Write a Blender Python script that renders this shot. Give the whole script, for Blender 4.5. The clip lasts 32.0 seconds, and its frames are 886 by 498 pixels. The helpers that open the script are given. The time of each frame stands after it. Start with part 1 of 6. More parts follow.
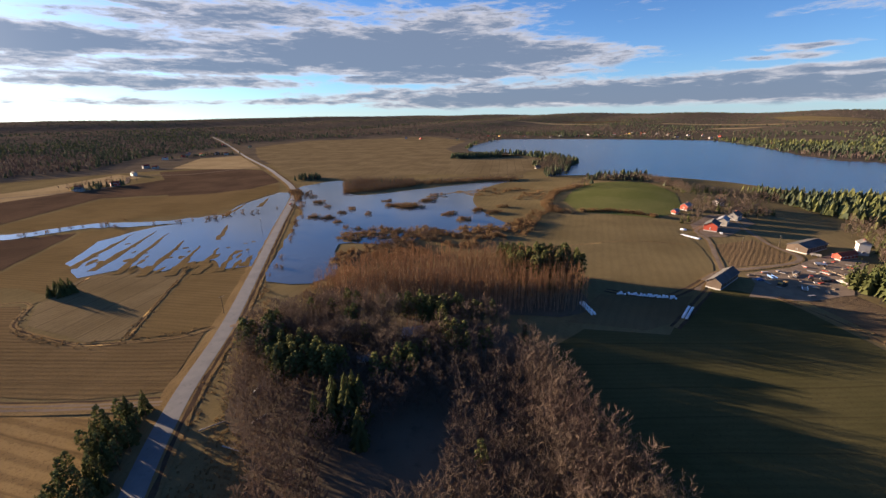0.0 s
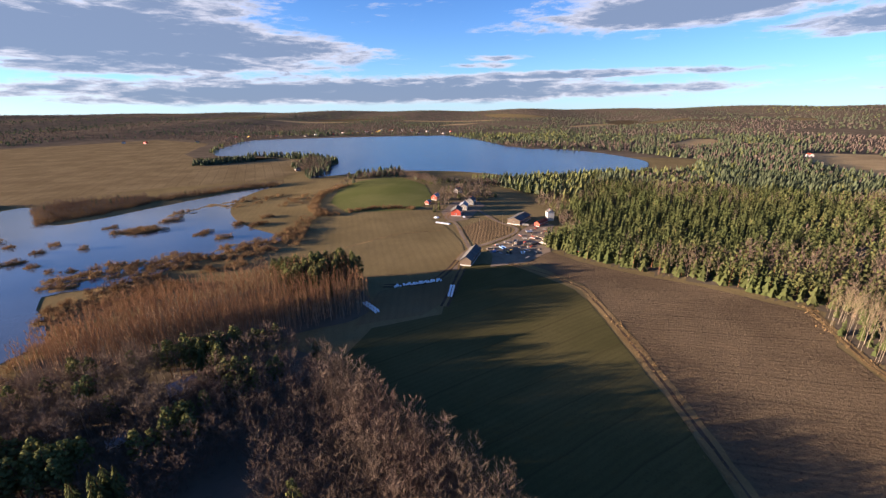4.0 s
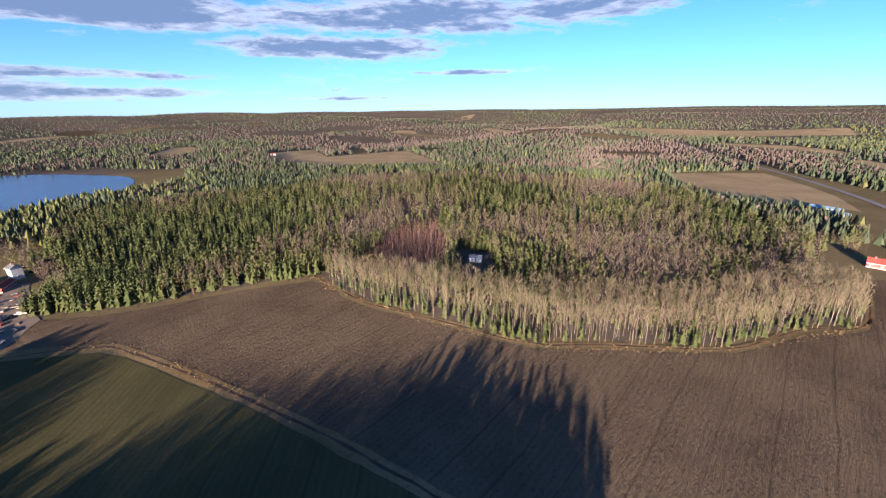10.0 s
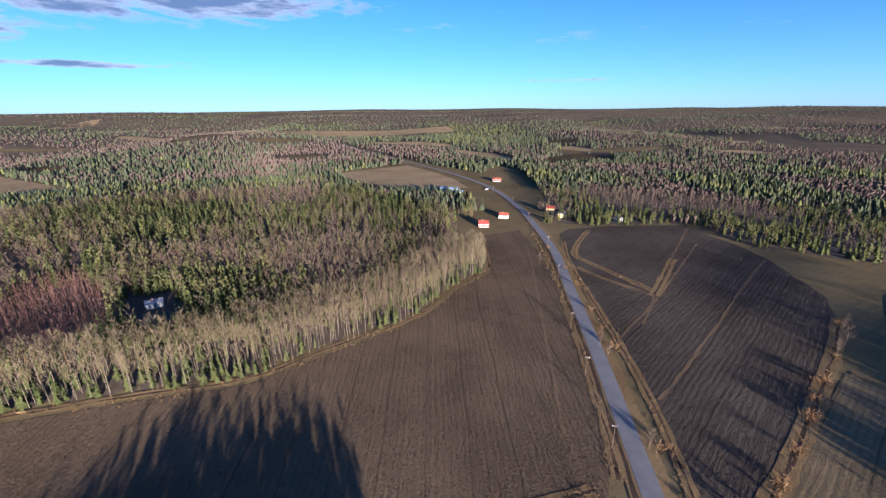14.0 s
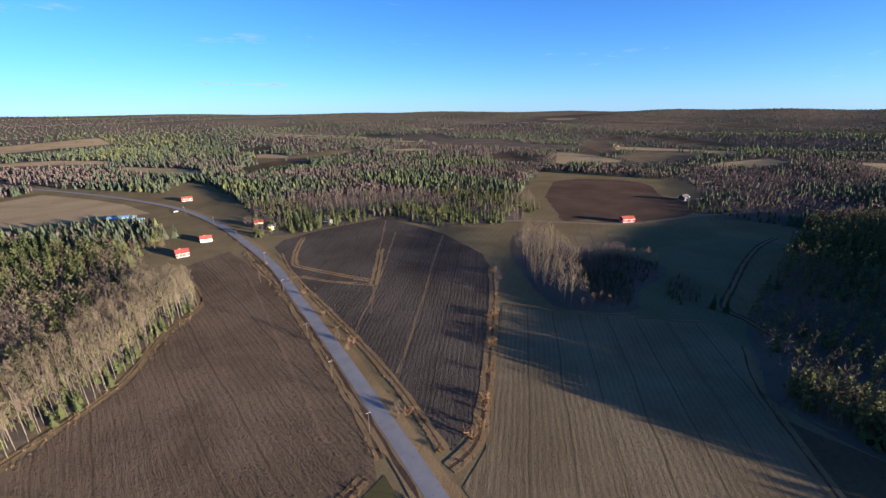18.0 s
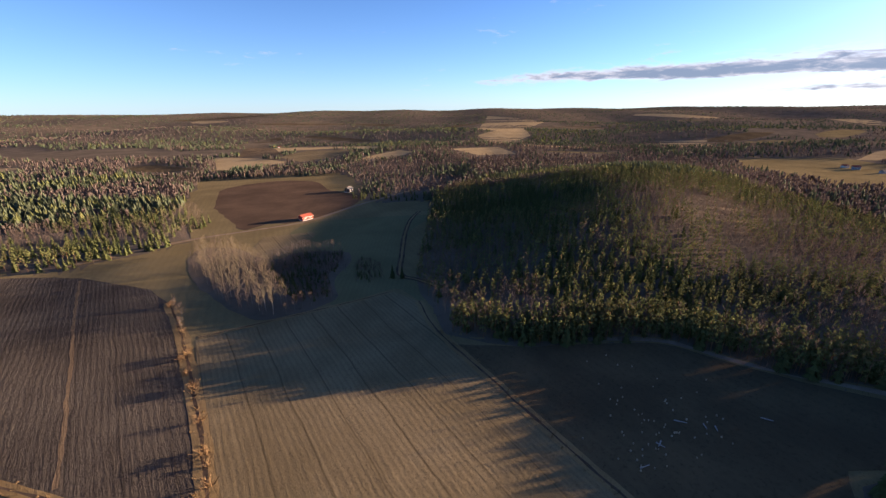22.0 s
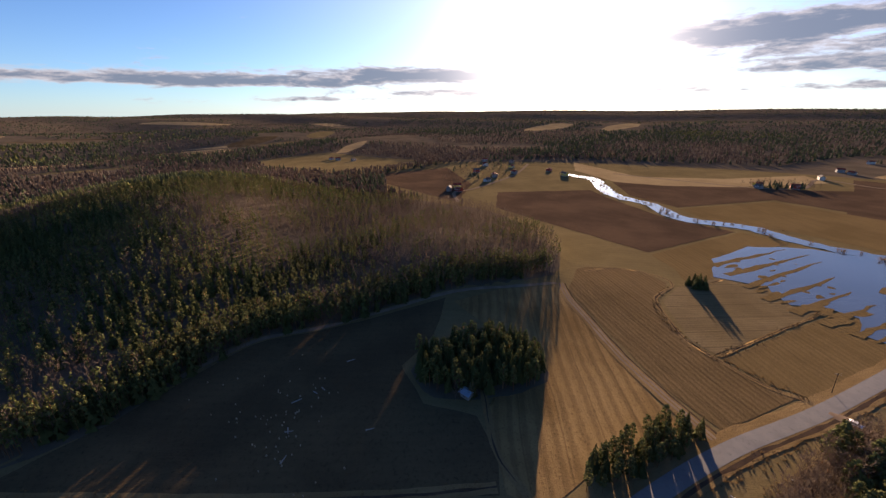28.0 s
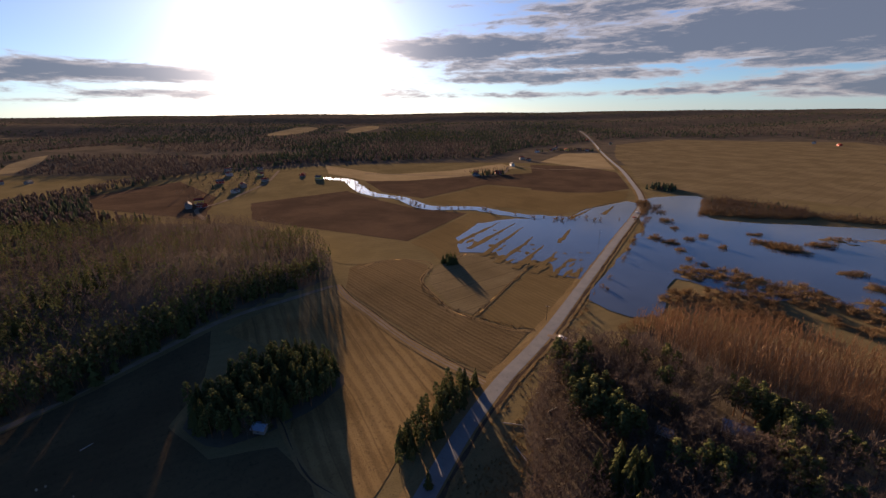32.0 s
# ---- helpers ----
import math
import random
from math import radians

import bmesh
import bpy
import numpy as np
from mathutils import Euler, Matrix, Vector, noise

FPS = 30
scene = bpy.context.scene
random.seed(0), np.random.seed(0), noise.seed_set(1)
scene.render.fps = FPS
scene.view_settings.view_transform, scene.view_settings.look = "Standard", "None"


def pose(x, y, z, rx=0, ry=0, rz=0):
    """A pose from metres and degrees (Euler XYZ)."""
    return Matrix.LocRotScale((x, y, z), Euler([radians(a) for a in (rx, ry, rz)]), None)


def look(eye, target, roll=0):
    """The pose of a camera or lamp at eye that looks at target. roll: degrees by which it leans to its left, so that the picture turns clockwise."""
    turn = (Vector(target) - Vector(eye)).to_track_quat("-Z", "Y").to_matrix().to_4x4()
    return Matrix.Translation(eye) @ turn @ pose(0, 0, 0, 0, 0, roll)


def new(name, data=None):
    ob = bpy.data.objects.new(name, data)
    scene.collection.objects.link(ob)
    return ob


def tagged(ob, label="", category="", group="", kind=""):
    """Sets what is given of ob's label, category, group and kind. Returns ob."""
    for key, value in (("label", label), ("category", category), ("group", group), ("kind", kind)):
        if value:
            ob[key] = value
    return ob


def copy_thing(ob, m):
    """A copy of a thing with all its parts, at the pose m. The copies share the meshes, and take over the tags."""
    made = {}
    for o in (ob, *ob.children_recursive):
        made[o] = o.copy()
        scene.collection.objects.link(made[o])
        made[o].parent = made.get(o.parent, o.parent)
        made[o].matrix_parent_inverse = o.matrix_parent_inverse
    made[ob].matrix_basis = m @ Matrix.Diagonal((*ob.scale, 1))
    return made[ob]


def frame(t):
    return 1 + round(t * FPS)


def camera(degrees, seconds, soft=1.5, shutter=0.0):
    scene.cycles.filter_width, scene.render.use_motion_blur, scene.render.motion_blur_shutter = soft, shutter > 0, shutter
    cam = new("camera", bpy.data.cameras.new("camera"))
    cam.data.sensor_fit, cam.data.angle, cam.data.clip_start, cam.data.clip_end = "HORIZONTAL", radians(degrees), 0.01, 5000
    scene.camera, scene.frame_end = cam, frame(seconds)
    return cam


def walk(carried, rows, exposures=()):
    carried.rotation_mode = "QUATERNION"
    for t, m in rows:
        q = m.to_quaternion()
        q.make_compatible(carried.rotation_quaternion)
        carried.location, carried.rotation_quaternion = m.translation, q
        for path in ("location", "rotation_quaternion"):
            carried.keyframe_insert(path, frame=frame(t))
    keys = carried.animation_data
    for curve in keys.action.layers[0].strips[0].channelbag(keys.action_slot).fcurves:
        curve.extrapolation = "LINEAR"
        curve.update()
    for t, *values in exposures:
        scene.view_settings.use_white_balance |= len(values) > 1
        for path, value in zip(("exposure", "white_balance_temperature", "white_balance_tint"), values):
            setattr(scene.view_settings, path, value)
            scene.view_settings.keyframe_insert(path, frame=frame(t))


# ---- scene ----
EXPOSURES = [(0.0, 2.16, 6350, 16), (2.5, 2.28, 6150, 17), (6.0, 2.66, 6000, 21), (8.5, 2.54, 5600, 19), (11.0, 2.42, 5300, 18), (14.0, 2.2, 5000, 17), (18.0, 2.22, 5100, 15), (20.0, 2.36, 5700, 18), (22.0, 2.52, 6450, 23), (24.0, 2.68, 7050, 26), (28.0, 2.1, 6900, 24), (32.0, 1.65, 6900, 24)]
# camera: seconds, x, y, z, yaw, pitch, roll of a drone that turns on the spot and climbs
cam = camera(94.3, 32.0, 1.4)
PATH = [
    (0, 0.00, 0.00, 87.99, 0.00, -18.03, -0.81),
    (0.5, 0.02, 0.06, 88.72, -4.78, -18.24, -0.71),
    (1, 0.04, 0.12, 89.44, -9.10, -18.38, -0.83),
    (1.5, 0.06, 0.18, 90.16, -12.77, -18.47, -0.85),
    (2, 0.09, 0.24, 90.89, -16.72, -18.54, -0.88),
    (2.5, 0.11, 0.31, 91.61, -20.37, -18.64, -0.62),
    (4.5, 0.55, -0.01, 93.71, -37.40, -18.84, -0.84),
    (5, 0.45, 0.10, 94.11, -43.36, -18.90, -0.85),
    (5.5, 0.35, 0.21, 94.52, -48.30, -18.93, -0.84),
    (6, 0.25, 0.33, 94.93, -53.79, -18.91, -0.83),
    (6.5, 0.15, 0.44, 95.33, -58.84, -18.85, -0.71),
    (7, 0.05, 0.55, 95.74, -63.88, -18.90, -0.80),
    (7.5, 0.13, 0.55, 96.15, -68.64, -18.99, -0.77),
    (8, 0.21, 0.55, 96.56, -74.03, -18.95, -0.75),
    (8.5, 0.30, 0.55, 96.97, -78.80, -18.96, -0.66),
    (9, 0.38, 0.55, 97.38, -84.61, -18.93, -0.72),
    (9.5, 0.47, 0.55, 97.79, -89.42, -18.87, -0.74),
    (10, 0.55, 0.55, 98.21, -95.32, -18.81, -0.74),
    (10.5, 0.84, 0.67, 98.99, -100.53, -18.90, -0.60),
    (11, 1.12, 0.78, 99.78, -106.66, -18.90, -0.60),
    (11.5, 1.41, 0.90, 100.57, -111.73, -18.94, -0.67),
    (12, 1.69, 1.02, 101.36, -117.10, -18.97, -0.51),
    (12.5, 1.48, 1.01, 101.86, -122.40, -18.98, -0.59),
    (13, 1.27, 1.01, 102.35, -128.21, -19.01, -0.66),
    (13.5, 1.06, 1.01, 102.85, -133.08, -18.98, -0.57),
    (14, 0.85, 1.01, 103.34, -138.11, -18.97, -0.53),
    (14.5, 0.64, 1.00, 103.84, -143.29, -18.98, -0.46),
    (16.5, -0.57, 2.87, 106.04, -161.58, -18.96, -0.49),
    (17, -0.51, 2.84, 106.30, -167.41, -18.82, -0.55),
    (17.5, -0.45, 2.81, 106.56, -172.57, -18.75, -0.57),
    (18, -0.39, 2.77, 106.82, -177.85, -18.70, -0.60),
    (18.5, -0.33, 2.74, 107.09, -182.67, -18.74, -0.67),
    (19, -0.28, 2.71, 107.35, -187.63, -18.82, -0.61),
    (19.5, -0.26, 2.63, 107.29, -192.72, -18.88, -0.61),
    (20, -0.25, 2.55, 107.23, -199.24, -18.95, -0.60),
    (20.5, -0.23, 2.47, 107.18, -205.36, -18.95, -0.58),
    (21, -0.22, 2.39, 107.12, -210.54, -18.89, -0.48),
    (21.5, -0.20, 2.31, 107.07, -215.67, -18.96, -0.79),
    (22, -0.19, 2.23, 107.01, -221.62, -18.98, -0.74),
    (22.5, -0.18, 2.22, 107.01, -226.52, -18.99, -0.76),
    (23, -0.17, 2.21, 107.02, -231.43, -19.04, -0.74),
    (23.5, -0.16, 2.20, 107.02, -235.45, -19.00, -0.64),
    (24, -0.15, 2.19, 107.02, -240.07, -19.00, -0.58),
    (24.5, -0.14, 2.18, 107.03, -244.51, -18.98, -0.49),
    (25, -0.13, 2.17, 107.03, -249.49, -18.94, -0.51),
    (25.5, -0.12, 2.16, 107.04, -254.02, -18.88, -0.61),
    (27.5, -0.23, 1.89, 106.98, -275.49, -18.77, -0.61),
    (28, -0.25, 1.68, 107.06, -280.67, -18.74, -0.62),
    (28.5, -0.27, 1.47, 107.14, -284.55, -18.83, -0.49),
    (29, -0.29, 1.26, 107.21, -288.64, -18.83, -0.51),
    (29.5, -0.31, 1.05, 107.29, -292.56, -18.72, -0.52),
    (30, -0.33, 0.84, 107.37, -297.15, -18.66, -0.59),
    (30.5, -0.44, 0.76, 107.30, -301.56, -18.65, -0.52),
    (31, -0.55, 0.68, 107.24, -305.60, -18.64, -0.53),
    (31.5, -0.66, 0.60, 107.17, -309.57, -18.62, -0.56),
    (32, -0.77, 0.52, 107.11, -313.89, -18.61, -0.60),
]
walk(cam, [(t, look((x, y, z), (x - math.sin(radians(a)), y + math.cos(radians(a)), z + math.tan(radians(p))), r))
           for t, x, y, z, a, p, r in PATH], EXPOSURES)

# ---- sky and sun ----
SUN_AZ, SUN_EL = 64.0, 7.0
SKY_TINT, HAZE = (0.60, 0.84, 1.16), (0.95, 1.45, 2.1)
sun_dir = Vector((-math.sin(radians(SUN_AZ)) * math.cos(radians(SUN_EL)), math.cos(radians(SUN_AZ)) * math.cos(radians(SUN_EL)), math.sin(radians(SUN_EL))))
sun = new("sun", bpy.data.lights.new("sun", "SUN"))
sun.data.energy, sun.data.angle, sun.data.color = 5.0, radians(0.6), (1.0, 0.765, 0.51)
sun.matrix_world = look(sun_dir * 300, (0, 0, 0))

world = bpy.data.worlds.new("sky")
scene.world = world
world.use_nodes = True


class Nodes:
    """Short hand for node trees."""

    def __init__(self, tree):
        self.tree = tree
        tree.nodes.clear()

    def add(self, kind, out=0, props=None, **sockets):
        n = self.tree.nodes.new(kind)
        for k, v in (props or {}).items():
            if k == "operation":
                n.operation = v
            elif k == "use_clamp":
                n.use_clamp = v
            elif k == "interpolation_type":
                n.interpolation_type = v
            elif k == "rotation_type":
                n.rotation_type = v
            elif k == "wave_type":
                n.wave_type = v
            elif k == "bands_direction":
                n.bands_direction = v
            elif k == "wave_profile":
                n.wave_profile = v
        for k, v in sockets.items():
            key = int(k[1:]) if k[0] == "i" and k[1:].isdigit() else k.replace("_", " ")
            s = n.inputs[key]
            if isinstance(v, bpy.types.NodeSocket):
                self.tree.links.new(v, s)
            else:
                s.default_value = v
        return n.outputs[out]

    def math(self, op, a, b=0.0, c=0.0, clamp=False):
        return self.add("ShaderNodeMath", 0, {"operation": op, "use_clamp": clamp}, i0=a, i1=b, i2=c)

    def ramp(self, f, lo, hi, a=0.0, b=1.0, smooth=True):
        return self.add("ShaderNodeMapRange", 0, {"interpolation_type": "SMOOTHSTEP" if smooth else "LINEAR"}, Value=f, From_Min=lo, From_Max=hi, To_Min=a, To_Max=b)

    def noise(self, vec, scale, detail=3.0, rough=0.55, dist=0.0, out=0):
        return self.add("ShaderNodeTexNoise", out, None, Vector=vec, Scale=scale, Detail=detail, Roughness=rough, Distortion=dist)

    def mix(self, f, a, b):
        n = self.tree.nodes.new("ShaderNodeMix")
        n.data_type = "RGBA"
        for i, v in ((0, f), (6, a), (7, b)):
            if isinstance(v, bpy.types.NodeSocket):
                self.tree.links.new(v, n.inputs[i])
            else:
                n.inputs[i].default_value = v if i == 0 else (*v, 1.0)
        return n.outputs[2]


# clouds: azimuth, elevation, half width, half height in degrees, weight
CLOUDS = ((40, 7.2, 17, 1.1, 1.4), (8, 7.2, 22, 2.0, 1.8), (24, 5.6, 20, 0.9, 1.25), (-2, 5.2, 14, 0.9, 1.35), (-11, 6.6, 11, 1.4, 1.35), (22, 10.8, 20, 2.2, 0.85), (0, 10.6, 14, 1.8, 0.9), (30, 3.8, 18, 0.7, 1.1), (4, 4.4, 13, 0.7, 1.0), (20, 1.8, 32, 0.4, 0.9),
          (-22, 2.0, 34, 1.1, 1.6), (-52, 2.0, 24, 0.5, 0.95), (-46, 3.8, 26, 0.45, 1.0), (-30, 3.5, 10, 0.4, 1.0), (-38, 5.2, 5, 0.35, 0.9), (-60, 9.7, 13, 1.6, 1.6), (-81, 7.1, 13, 0.95, 1.45), (-92, 10.4, 18, 1.5, 1.3), (-112, 10.8, 14, 1.1, 1.1),
          (-100, 4.4, 8, 0.28, 1.0), (-39, 5.9, 4, 0.3, 0.9), (-80, 1.4, 13, 0.25, 0.75), (-155, 3.1, 6, 0.2, 0.75), (104, 3.4, 20, 0.55, 1.35), (80, 4.1, 17, 0.75, 1.4), (66, 2.1, 24, 0.5, 0.9), (92, 1.4, 10, 0.3, 0.7))


def make_sky():
    n = Nodes(world.node_tree)
    sky = n.add("ShaderNodeTexSky", 0)
    s = sky.node
    s.sky_type, s.sun_disc, s.sun_elevation, s.sun_rotation = "NISHITA", False, radians(SUN_EL), radians(-SUN_AZ)
    s.altitude, s.air_density, s.dust_density, s.ozone_density = 100.0, 0.9, 0.1, 3.0
    d = n.add("ShaderNodeTexCoord", 0)
    sep = n.tree.nodes.new("ShaderNodeSeparateXYZ")
    n.tree.links.new(d, sep.inputs[0])
    x, y, z = sep.outputs
    up = n.math("MAXIMUM", z, 0.0)
    az = n.math("MULTIPLY", n.math("ARCTAN2", n.math("MULTIPLY", x, -1.0), y), 180 / math.pi)
    el = n.math("MULTIPLY", n.math("ARCSINE", z), 180 / math.pi)
    # drifting wisps: noise drawn out sideways
    p = n.add("ShaderNodeVectorMath", 0, {"operation": "MULTIPLY"}, i0=d, i1=(5.0, 5.0, 26.0))
    fine = n.noise(p, 1.0, 8.0, 0.62, 0.5)
    rag = n.noise(p, 3.4, 7.0, 0.65, 0.4)
    total = None
    for a, e, wa, we, k in CLOUDS:
        da = n.math("DIVIDE", n.math("SUBTRACT", az, a), wa)
        de = n.math("DIVIDE", n.math("SUBTRACT", el, e), we * 1.45)
        de = n.math("MAXIMUM", de, n.math("MULTIPLY", de, -1.4))
        f = n.math("MULTIPLY", n.math("POWER", 2.718, n.math("MULTIPLY", n.math("MULTIPLY_ADD", da, da, n.math("MULTIPLY", de, de)), -0.8)), k)
        total = f if total is None else n.math("MAXIMUM", total, f)
    f = n.math("ADD", total, n.math("MULTIPLY", n.math("SUBTRACT", fine, 0.5), 2.0))
    f = n.math("ADD", f, n.math("MULTIPLY", n.math("SUBTRACT", rag, 0.5), 1.2))
    mask = n.math("MULTIPLY", n.ramp(f, 0.30, 0.80), n.ramp(el, 0.2, 1.2))
    core = n.ramp(n.math("ADD", f, n.math("SUBTRACT", rag, 0.5)), 0.34, 1.2)
    glow = n.math("MAXIMUM", n.add("ShaderNodeVectorMath", 1, {"operation": "DOT_PRODUCT"}, i0=d, i1=tuple(sun_dir)), 0.0)
    wide, near, halo = n.math("POWER", glow, 9.0), n.math("POWER", glow, 60.0), n.math("POWER", glow, 320.0)
    def plus(a, b):
        return n.add("ShaderNodeVectorMath", 0, {"operation": "ADD"}, i0=a, i1=b)
    def times(a, f):
        return n.mix(f, (0, 0, 0), a)
    clear = n.add("ShaderNodeVectorMath", 0, {"operation": "MULTIPLY"}, i0=sky, i1=SKY_TINT)
    clear = plus(clear, times(HAZE, n.math("POWER", 2.718, n.math("MULTIPLY", up, -8.0))))
    clear = plus(clear, times((3.6, 3.5, 3.3), wide))
    lit = n.mix(core, (4.1, 4.0, 4.0), (1.10, 1.42, 1.92))
    lit = plus(lit, times((4.0, 3.6, 3.2), near))
    col = n.mix(n.math("MULTIPLY", mask, 0.93), clear, lit)
    col = plus(col, plus(times((8, 7.5, 6.7), near), times((60, 55, 46), halo)))
    bg = n.add("ShaderNodeBackground", 0, None, Color=col, Strength=0.042)
    n.tree.links.new(bg, n.tree.nodes.new("ShaderNodeOutputWorld").inputs[0])


make_sky()

# ---- materials ----
MATS = {}


def material(name, build, rough=0.9, spec=0.25, metal=0.0, thin=0.0):
    m = bpy.data.materials.new(name)
    m.use_nodes = True
    n = Nodes(m.node_tree)
    pos = n.add("ShaderNodeNewGeometry", 0)
    col, height, dist = build(n, pos)
    kw = {"Base_Color": col if isinstance(col, bpy.types.NodeSocket) else (*col, 1.0), "Roughness": rough, "Metallic": metal, "Specular_IOR_Level": spec}
    if height is not None:
        kw["Normal"] = n.add("ShaderNodeBump", 0, None, Strength=1.0, Distance=dist, Height=height)
    out = n.tree.nodes.new("ShaderNodeOutputMaterial")
    shade = n.add("ShaderNodeBsdfPrincipled", 0, None, **kw)
    if thin:
        shade = n.add("ShaderNodeMixShader", 0, None, i0=thin, i1=shade, i2=n.add("ShaderNodeBsdfTranslucent", 0, None, Color=kw["Base_Color"]))
    n.tree.links.new(shade, out.inputs[0])
    MATS[name] = m
    return m


def island(n):
    return n.add("ShaderNodeNewGeometry", "Random Per Island")


def leafy(name, a, b, c, rough=0.85, bark=False):
    """Foliage, twigs or bark: varies piece by piece, tree by tree and over the wood."""
    def build(n, pos):
        r = n.math("MULTIPLY", n.math("ADD", island(n), n.add("ShaderNodeObjectInfo", "Random")), 0.5)
        col = n.mix(r, a, b)
        col = n.mix(n.ramp(n.noise(pos, 0.035, 4.0), 0.38, 0.68), col, c)
        if bark:
            col = n.mix(n.ramp(n.noise(pos, 1.7, 2.0), 0.55, 0.75), col, tuple(v * 0.35 for v in a))
        return col, None, 0
    return material(name, build, 1.0, 0.03, 0.0, 0.0 if bark else 0.15)


def field_mat(name, a, b, c=None, turn=0.0, row=2.5, rows=0.5, bump=0.12, grain=1.4, tram=0.0, patch=0.02):
    """A field: soil or grass in two colours with rows across it. turn: degrees of the rows. tram: how clear the wheel tracks are."""
    c = c or tuple(v * 0.6 for v in a)
    def build(n, pos):
        v = n.add("ShaderNodeVectorRotate", 0, {"rotation_type": "Z_AXIS"}, Vector=pos, Angle=radians(turn))
        warp = n.noise(pos, 0.03, 2.0, 0.5, 0.0, 1)
        v2 = n.add("ShaderNodeVectorMath", 0, {"operation": "MULTIPLY_ADD"}, i0=warp, i1=(3.0, 3.0, 0.0), i2=v)
        wave = n.add("ShaderNodeTexWave", 1, {"wave_type": "BANDS", "bands_direction": "X"}, Vector=v2, Scale=0.314 / row, Distortion=1.2, Detail=3.0, Detail_Scale=4.0, Detail_Roughness=0.65)
        st = n.add("ShaderNodeMapping", 0, None, Vector=v2, Scale=(1.0, 0.06, 1.0))
        streak = n.noise(st, 0.22, 4.0, 0.6)
        fine = n.noise(pos, grain, 6.0, 0.7)
        clod = n.noise(st, 2.2, 3.0, 0.6)
        large = n.noise(pos, patch, 5.0, 0.6, 0.3)
        col = n.mix(n.ramp(large, 0.32, 0.68), a, b)
        col = n.mix(n.math("MULTIPLY", n.ramp(streak, 0.45, 0.75), rows), col, b)
        col = n.mix(n.math("MULTIPLY", n.ramp(wave, 0.35, 0.9), rows * 0.4), col, c)
        col = n.mix(n.ramp(fine, 0.5, 0.72, 0.0, 0.7), col, c)
        col = n.mix(n.ramp(clod, 0.55, 0.8, 0.0, 0.45), col, b)
        if tram:
            line = n.add("ShaderNodeTexWave", 1, {"wave_type": "BANDS", "bands_direction": "X", "wave_profile": "TRI"}, Vector=v2, Scale=0.314 / 14.0, Distortion=0.25, Detail=1.0)
            col = n.mix(n.math("MULTIPLY", n.ramp(line, 0.93, 0.985), tram), col, c)
        h = n.math("ADD", n.math("MULTIPLY", wave, rows * 0.35), n.math("ADD", n.math("MULTIPLY", fine, 1.0), n.math("MULTIPLY", clod, 0.6)))
        return col, h, bump
    return material(name, build, 1.0, 0.0)


def rough_mat(name, a, b, c=None, scale=1.0, bump=0.02, rough=0.85, spec=0.25, metal=0.0, patch=0.15):
    c = c or tuple(v * 0.55 for v in a)
    def build(n, pos):
        col = n.mix(n.ramp(n.noise(pos, patch, 4.0), 0.35, 0.65), a, b)
        fine = n.noise(pos, scale, 5.0, 0.65)
        col = n.mix(n.ramp(fine, 0.52, 0.82, 0.0, 0.8), col, c)
        return col, fine, bump
    return material(name, build, rough, spec, metal)


def water_mat(name, col, ripple=0.03, rough=0.06):
    def build(n, pos):
        s = n.add("ShaderNodeMapping", 0, None, Vector=pos, Rotation=(0, 0, radians(25)), Scale=(1.0, 0.35, 1.0))
        h = n.math("ADD", n.math("MULTIPLY", n.noise(s, 0.9, 3.0, 0.6), 1.0), n.noise(pos, 0.06, 3.0, 0.5))
        return n.mix(n.ramp(n.noise(pos, 0.01, 3.0), 0.35, 0.65), col, tuple(v * 1.5 for v in col)), h, ripple
    return material(name, build, rough, 0.5)


field_mat("meadow", (0.132, 0.101, 0.049), (0.180, 0.138, 0.068), (0.074, 0.060, 0.028), 20, 5, 0.25, 0.10)
field_mat("plough_brown", (0.086, 0.062, 0.039), (0.134, 0.098, 0.060), (0.039, 0.028, 0.019), -43, 2.2, 0.34, 0.5, 0.9, 0.4)
field_mat("plough_south", (0.051, 0.042, 0.033), (0.082, 0.068, 0.052), (0.027, 0.022, 0.018), 4, 2.2, 0.4, 0.5, 0.9, 0.5)
field_mat("plough_pale", (0.110, 0.078, 0.048), (0.160, 0.112, 0.066), (0.060, 0.042, 0.027), 4, 2.2, 0.3, 0.3, 1.5)
field_mat("plough_dark", (0.068, 0.046, 0.031), (0.108, 0.071, 0.045), (0.040, 0.027, 0.018), 60, 3.0, 0.4, 0.14)
field_mat("green_crop", (0.058, 0.054, 0.022), (0.088, 0.076, 0.033), (0.042, 0.036, 0.017), -88, 2.4, 0.45, 0.07, 1.4, 0.5)
field_mat("green_hill", (0.085, 0.094, 0.030), (0.122, 0.122, 0.045), (0.075, 0.085, 0.028), 30, 3.0, 0.2, 0.05)
field_mat("stubble", (0.135, 0.101, 0.053), (0.198, 0.150, 0.082), (0.076, 0.057, 0.031), 8.5, 2.2, 0.5, 0.10, 1.2, 0.7)
field_mat("straw_stripes", (0.154, 0.099, 0.041), (0.257, 0.174, 0.078), (0.077, 0.051, 0.025), -75, 5.0, 0.85, 0.14, 1.2, 0.4)
field_mat("tan_field", (0.255, 0.185, 0.096), (0.335, 0.250, 0.134), (0.175, 0.125, 0.062), 40, 6.0, 0.3, 0.08, 0.6)
field_mat("orange_field", (0.132, 0.092, 0.041), (0.174, 0.122, 0.056), (0.080, 0.058, 0.029), 100, 3.0, 0.6, 0.10, 1.4, 0.4)
